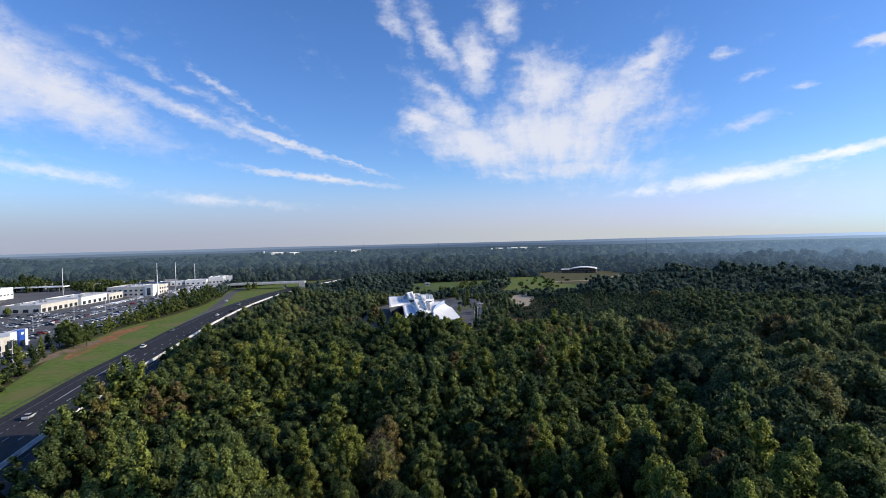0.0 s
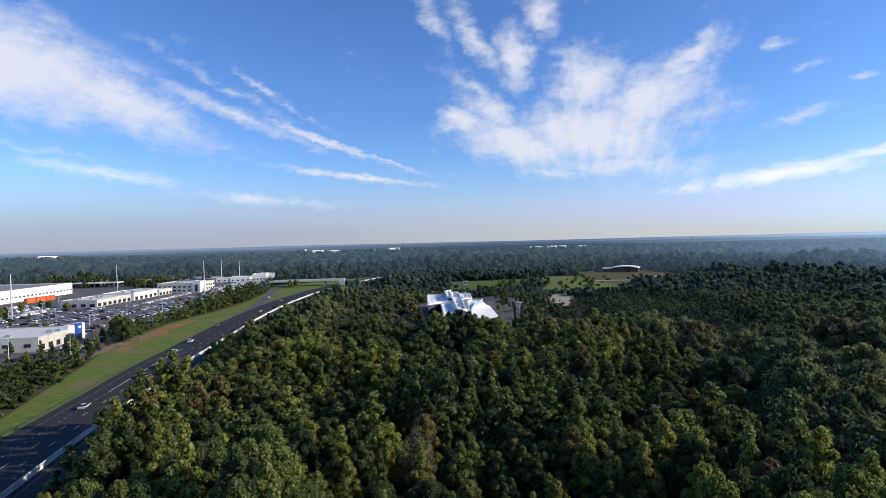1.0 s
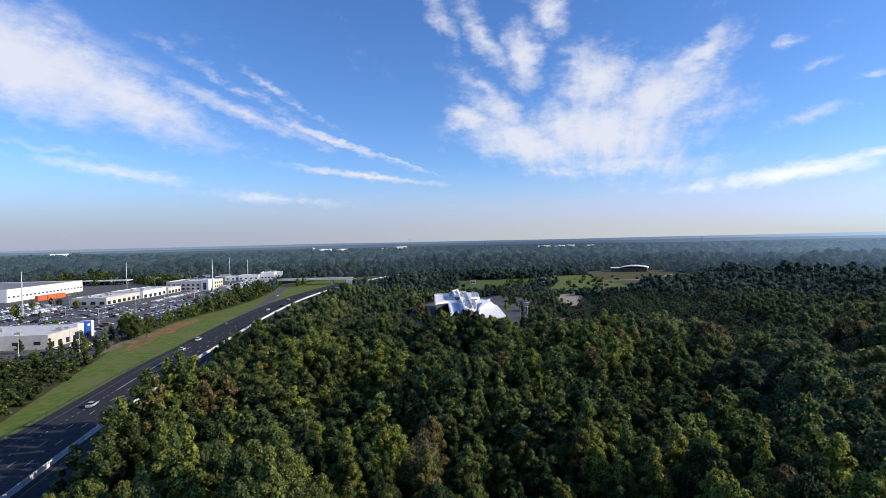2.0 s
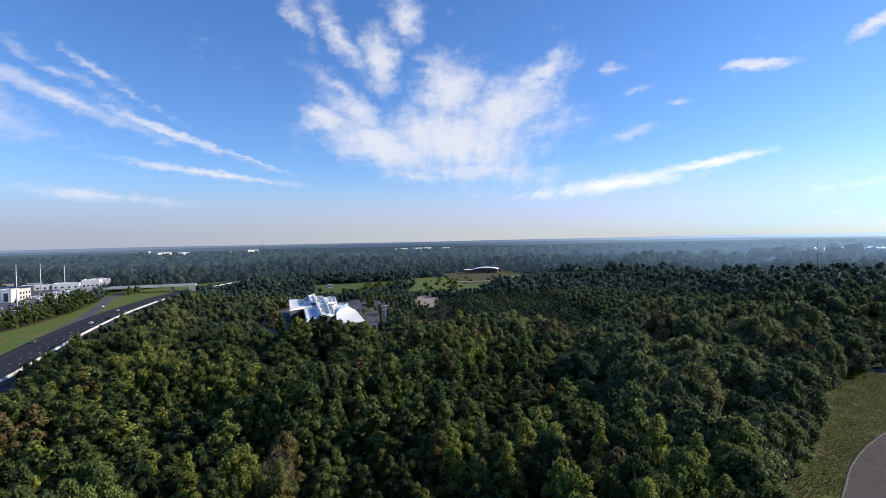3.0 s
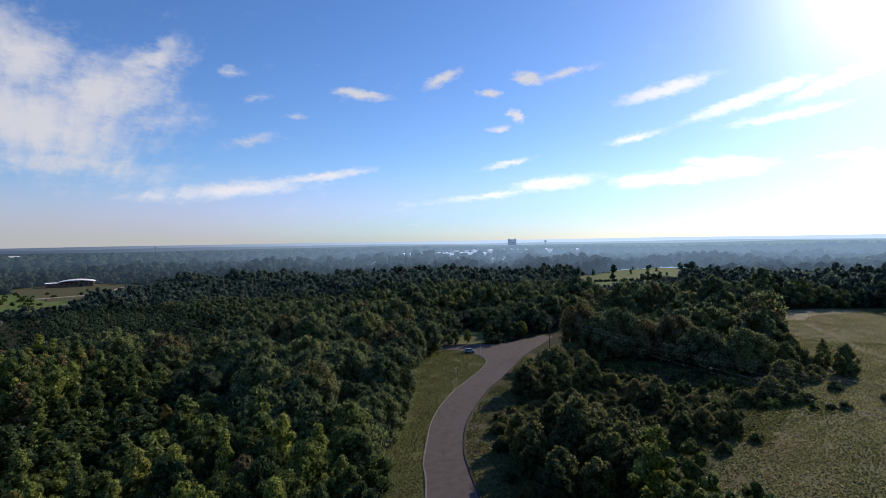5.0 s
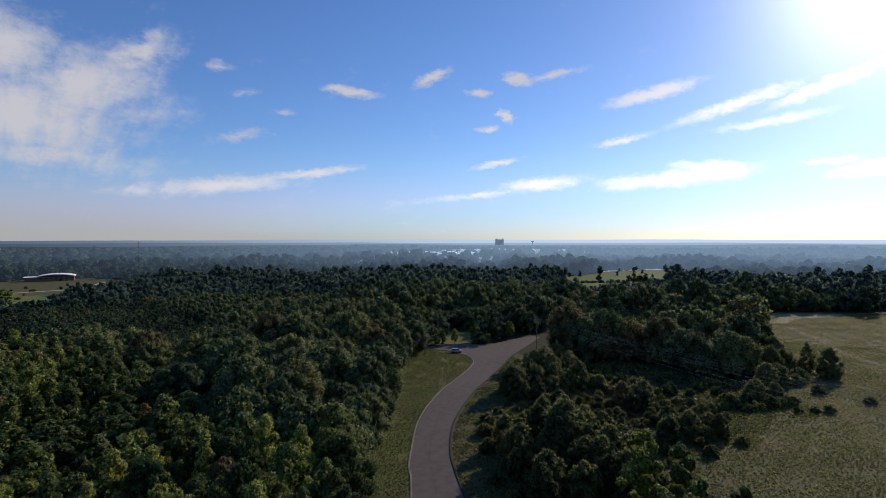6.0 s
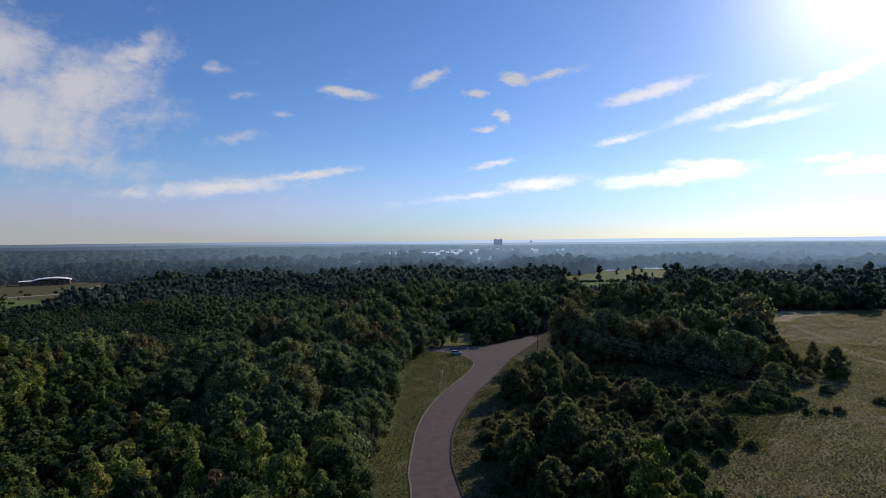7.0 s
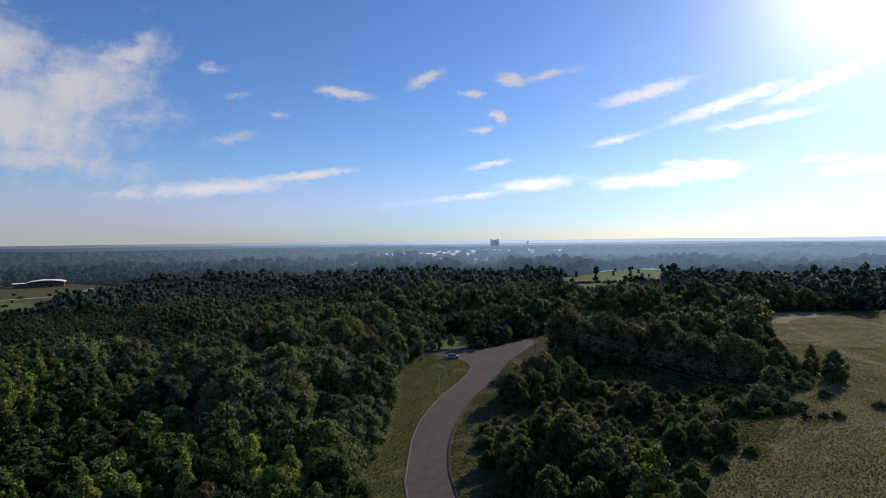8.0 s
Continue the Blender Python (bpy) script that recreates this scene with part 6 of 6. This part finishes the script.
    sheet("pavement_path", [(98, 312), (116, 316), (116, 318.5), (98, 314.5)], 0.09, KERB, "pale concrete path")
    gable_house(119, 578, 10, 7, 3.0, 20, BEIGE_WALL, TILE_ROOF, "low house with a pale grey roof by the lawn")
    gable_house(45, 580, 5, 4.5, 2.6, 0, WHITE_WALL, TILE_ROOF, "tiny white house at the edge of the lawn")


make_campus()


def make_arena():
    a = new("sports_hall")
    a.matrix_basis = pose(281, 728, 0, 0, 0, -24)
    l, w, h = 34, 28, 5.2
    part("wall", mesh_of("wall", *box(0, 0, -0.3, l, w, h + 0.3), BRICK), a, "brown brick walls")
    n = 16
    v = []
    for z0 in (0.0, -0.5):
        for i in range(n + 1):
            s = i / n
            x = -l / 2 - 1.4 + (l + 2.8) * s
            z = h + 0.52 + 2.4 * math.sin(math.pi * s) ** 0.8 + z0
            v += [(x, -w / 2 - 1.4, z), (x, w / 2 + 1.4, z)]
    k = 2 * (n + 1)
    f = []
    for i in range(n):
        f += [(2 * i, 2 * i + 2, 2 * i + 3, 2 * i + 1), (k + 2 * i, k + 2 * i + 1, k + 2 * i + 3, k + 2 * i + 2), (2 * i, k + 2 * i, k + 2 * i + 2, 2 * i + 2), (2 * i + 1, 2 * i + 3, k + 2 * i + 3, k + 2 * i + 1)]
    f += [(0, 1, k + 1, k), (2 * n, k + 2 * n, k + 2 * n + 1, 2 * n + 1)]
    part("roof", mesh_of("roof", v, f, ROOF_WHITE, False), a, "white barrel roof")
    part("annex", mesh_of("annex", *box(-23.4, -4, -0.3, 12.6, 18, 5.0), BRICK), a)
    part("annex_roof", mesh_of("annex_roof", *box(-24.6, -4, 4.704, 13, 20, 0.5), ROOF_WHITE), a, "flat white roof")
    for i in range(7):
        part("window", mesh_of("window", *box(-l / 2 + l * (i + 0.5) / 7, -w / 2 - 0.02, 2.6, 3.4, 0.14, 1.6), PANE), a)
    part("door", mesh_of("door", *box(4, -w / 2 - 0.03, 0.05, 3.4, 0.16, 2.3), PANE), a)
    tagged(a, "brick sports hall with a curved white roof", "building")
    sheet("pavement_walk", [(186, 580), (250, 571), (300, 650), (296, 656), (247, 579), (189, 588)], 0.16, DIRT, "pale curving walk round the sports hall")
    rng = np.random.default_rng(71)
    x, y = in_polygon(rng, [(110, 470), (150, 455), (190, 540), (226, 640), (190, 660), (140, 560)], 15.0)
    wood("meadow_bushes", "scattered green bushes on the meadow", rng, x, y, 4.5, 2.6, 24, 0.6, 8, low=0.4, clump=0.5)
    x, y = in_polygon(rng, [(24, 490), (68, 505), (100, 550), (120, 575), (115, 600), (90, 580), (60, 530), (28, 510)], 9.0)
    xb, yb = in_polygon(rng, [(28, 452), (62, 456), (96, 470), (100, 500), (92, 506), (62, 480), (26, 476)], 7.0)
    x, y = np.concatenate([x, xb]), np.concatenate([y, yb])
    wood("lawn_trees", "young green trees on the lawn", rng, x, y, 6.5, 2.6, 24, 0.6, 9, low=0.5, tip=0.5, clump=0.46)


make_arena()

# ---- the distance ----


def place(az, d):
    return d * math.sin(radians(az)), d * math.cos(radians(az))


# haze of the far tower, lots and water tower put in as blue glow
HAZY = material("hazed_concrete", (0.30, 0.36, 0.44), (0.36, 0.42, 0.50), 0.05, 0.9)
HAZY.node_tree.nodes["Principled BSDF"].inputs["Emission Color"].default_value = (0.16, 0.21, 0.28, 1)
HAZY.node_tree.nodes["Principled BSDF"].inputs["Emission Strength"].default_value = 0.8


# stronger glow for far roofs and cars, in place of haze and glints
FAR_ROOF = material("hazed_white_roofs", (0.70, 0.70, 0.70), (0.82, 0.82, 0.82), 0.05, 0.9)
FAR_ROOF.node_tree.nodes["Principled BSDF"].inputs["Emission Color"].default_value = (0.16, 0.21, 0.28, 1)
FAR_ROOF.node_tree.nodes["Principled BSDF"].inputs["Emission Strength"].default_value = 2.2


def make_distance():
    # far sheds with long white roofs
    for k, (az, d, l, w, el) in enumerate(FAR_SHEDS):
        x, y = place(az, d)
        g = 48 + d * math.tan(radians(el)) - 9.0
        building("far white shed among the woods", x, y, l, w, 9.0, 32 - az, WHITE_WALL, ROOF_WHITE, [(0, 8, 4.0, 3.0, 3.0)], 0, seed=80 + k, base=g - 0.2)
    x, y = place(97.3, 950)
    building("far white shed behind the field's trees", x, y, 30, 16, 11, -97, WHITE_WALL, ROOF_WHITE, [(0, 5, 4.0, 3.0, 3.0)], 0, seed=99)
    # a hazy tower block on the skyline
    x, y = place(63.2, 2900)
    g = float(rise(x, y))
    t = new("tower_block")
    t.matrix_basis = pose(x, y, g, 0, 0, -63.2)
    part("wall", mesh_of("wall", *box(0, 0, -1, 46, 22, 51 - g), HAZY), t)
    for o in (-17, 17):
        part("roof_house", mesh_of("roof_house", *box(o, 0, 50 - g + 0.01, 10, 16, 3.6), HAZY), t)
    for i in range(9):
        for j in range(10):
            part("window", mesh_of("window", *box(-20 + 5 * i, -11.06, 8 + 3.9 * j, 2.6, 0.2, 1.7), PANE), t)
    tagged(t, "broad hazy tower block on the skyline", "tower block")
    # water tower
    for az, d, top in ((-12.4, 2520, 30), (66.7, 2750, 42)):
        x, y = place(az, d)
        g = float(rise(x, y))
        w = new("water_tower")
        w.matrix_basis = pose(x, y, g)
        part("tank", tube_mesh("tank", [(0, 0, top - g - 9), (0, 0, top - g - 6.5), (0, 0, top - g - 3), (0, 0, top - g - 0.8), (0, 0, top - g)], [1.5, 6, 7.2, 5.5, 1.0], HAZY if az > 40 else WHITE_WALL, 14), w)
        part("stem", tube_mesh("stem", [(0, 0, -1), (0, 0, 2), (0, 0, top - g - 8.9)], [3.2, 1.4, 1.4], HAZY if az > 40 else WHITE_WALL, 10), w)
        tagged(w, "white water tower above the far woods", "water tower", group="water towers")
    # masts
    for az, d, h in ((27.3, 760, 46.5), (51.7, 500, 40.0), (-2.2, 2550, 62.0), (5.8, 2300, 44.0), (-14.0, 640, 26.0), (-10.5, 700, 28.0)):
        x, y = place(az, d)
        mast(x, y, h - float(rise(x, y)), 0.3 if d < 1000 else 1.0, "slim pole rising from the woods", 2, float(rise(x, y)), RAIL)
    # parked cars and low roofs far off
    rng = random.Random(5)
    for (hx, hy, hr, top), n, label in zip(HILLTOPS[:3], (70, 60, 14), ("far parked cars, their sun glint given as a glow", "far parked cars and trucks by the sheds", "far white trucks among the trees")):
        p = []
        for _ in range(n):
            a, d = rng.uniform(0, 6.28), hr * 0.92 * math.sqrt(rng.random())
            x, y = hx + d * math.cos(a), hy + d * math.sin(a)
            p.append(box(x, y, top - 0.2, rng.uniform(4, 11), rng.uniform(2, 6), rng.uniform(1.8, 3.4), rng.uniform(0, 90)))
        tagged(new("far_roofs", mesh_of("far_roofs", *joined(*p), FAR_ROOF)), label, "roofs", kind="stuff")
        sheet("ground_far_lot", [(hx + hr * 0.96 * math.cos(k / 3), hy + hr * 0.96 * math.sin(k / 3)) for k in range(19)], top + 0.25, HAZY, "far lot on a hilltop, hazed blue-grey by a faint glow")
    sheet("ground_far_clay", [(119 + 46 * math.cos(k / 3), 1120 + 30 * math.sin(k / 3)) for k in range(19)], 10.3, CLAY, "far bare red clay among the woods")
    # dirt track over the field
    track = smooth_line([(345, 0), (318, -8), (303, -14), (280, -18), (262, -26), (240, -44), (200, -80)], 4.0)
    tagged(new("road_track", mesh_of("road_track", *ribbon(track, [(1.9, 0.09), (0, 0.11), (-1.9, 0.09)]), TRACK)), "pale dirt track over the field", "track", kind="structure")
    sheet("ground_bare", [(352, 8), (395, 12), (412, -6), (420, -30), (404, -26), (380, -4), (356, 0)], 0.08, DIRT, "bare pale soil at the far end of the field")


make_distance()


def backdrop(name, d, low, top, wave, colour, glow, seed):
    """A ridge of far woods, a plain strip round the horizon, its haze put in as blue colour and glow."""
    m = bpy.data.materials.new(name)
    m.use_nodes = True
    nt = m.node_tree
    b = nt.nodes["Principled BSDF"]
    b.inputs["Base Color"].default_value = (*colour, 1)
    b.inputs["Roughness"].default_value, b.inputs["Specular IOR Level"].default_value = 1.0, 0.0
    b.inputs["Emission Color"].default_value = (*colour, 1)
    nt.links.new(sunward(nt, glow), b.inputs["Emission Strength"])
    rng = np.random.default_rng(seed)
    az = np.arange(-75.0, 135.0, 0.09)
    z = top + wave * (0.6 * np.sin(az / 7.0 + seed) + 0.4 * np.sin(az / 2.9 + 2 * seed)) + wave * 0.25 * rng.normal(size=len(az)).cumsum() / 9 + rng.uniform(-0.16, 0.16, len(az)) * wave
    z = np.convolve(z, np.ones(3) / 3, "same")
    z[0], z[-1] = top, top
    v = []
    for a, h in zip(az, z):
        x, y = place(a, d)
        v += [(x, y, low), (x, y, float(h))]
    f = [(2 * i, 2 * i + 2, 2 * i + 3, 2 * i + 1) for i in range(len(az) - 1)]
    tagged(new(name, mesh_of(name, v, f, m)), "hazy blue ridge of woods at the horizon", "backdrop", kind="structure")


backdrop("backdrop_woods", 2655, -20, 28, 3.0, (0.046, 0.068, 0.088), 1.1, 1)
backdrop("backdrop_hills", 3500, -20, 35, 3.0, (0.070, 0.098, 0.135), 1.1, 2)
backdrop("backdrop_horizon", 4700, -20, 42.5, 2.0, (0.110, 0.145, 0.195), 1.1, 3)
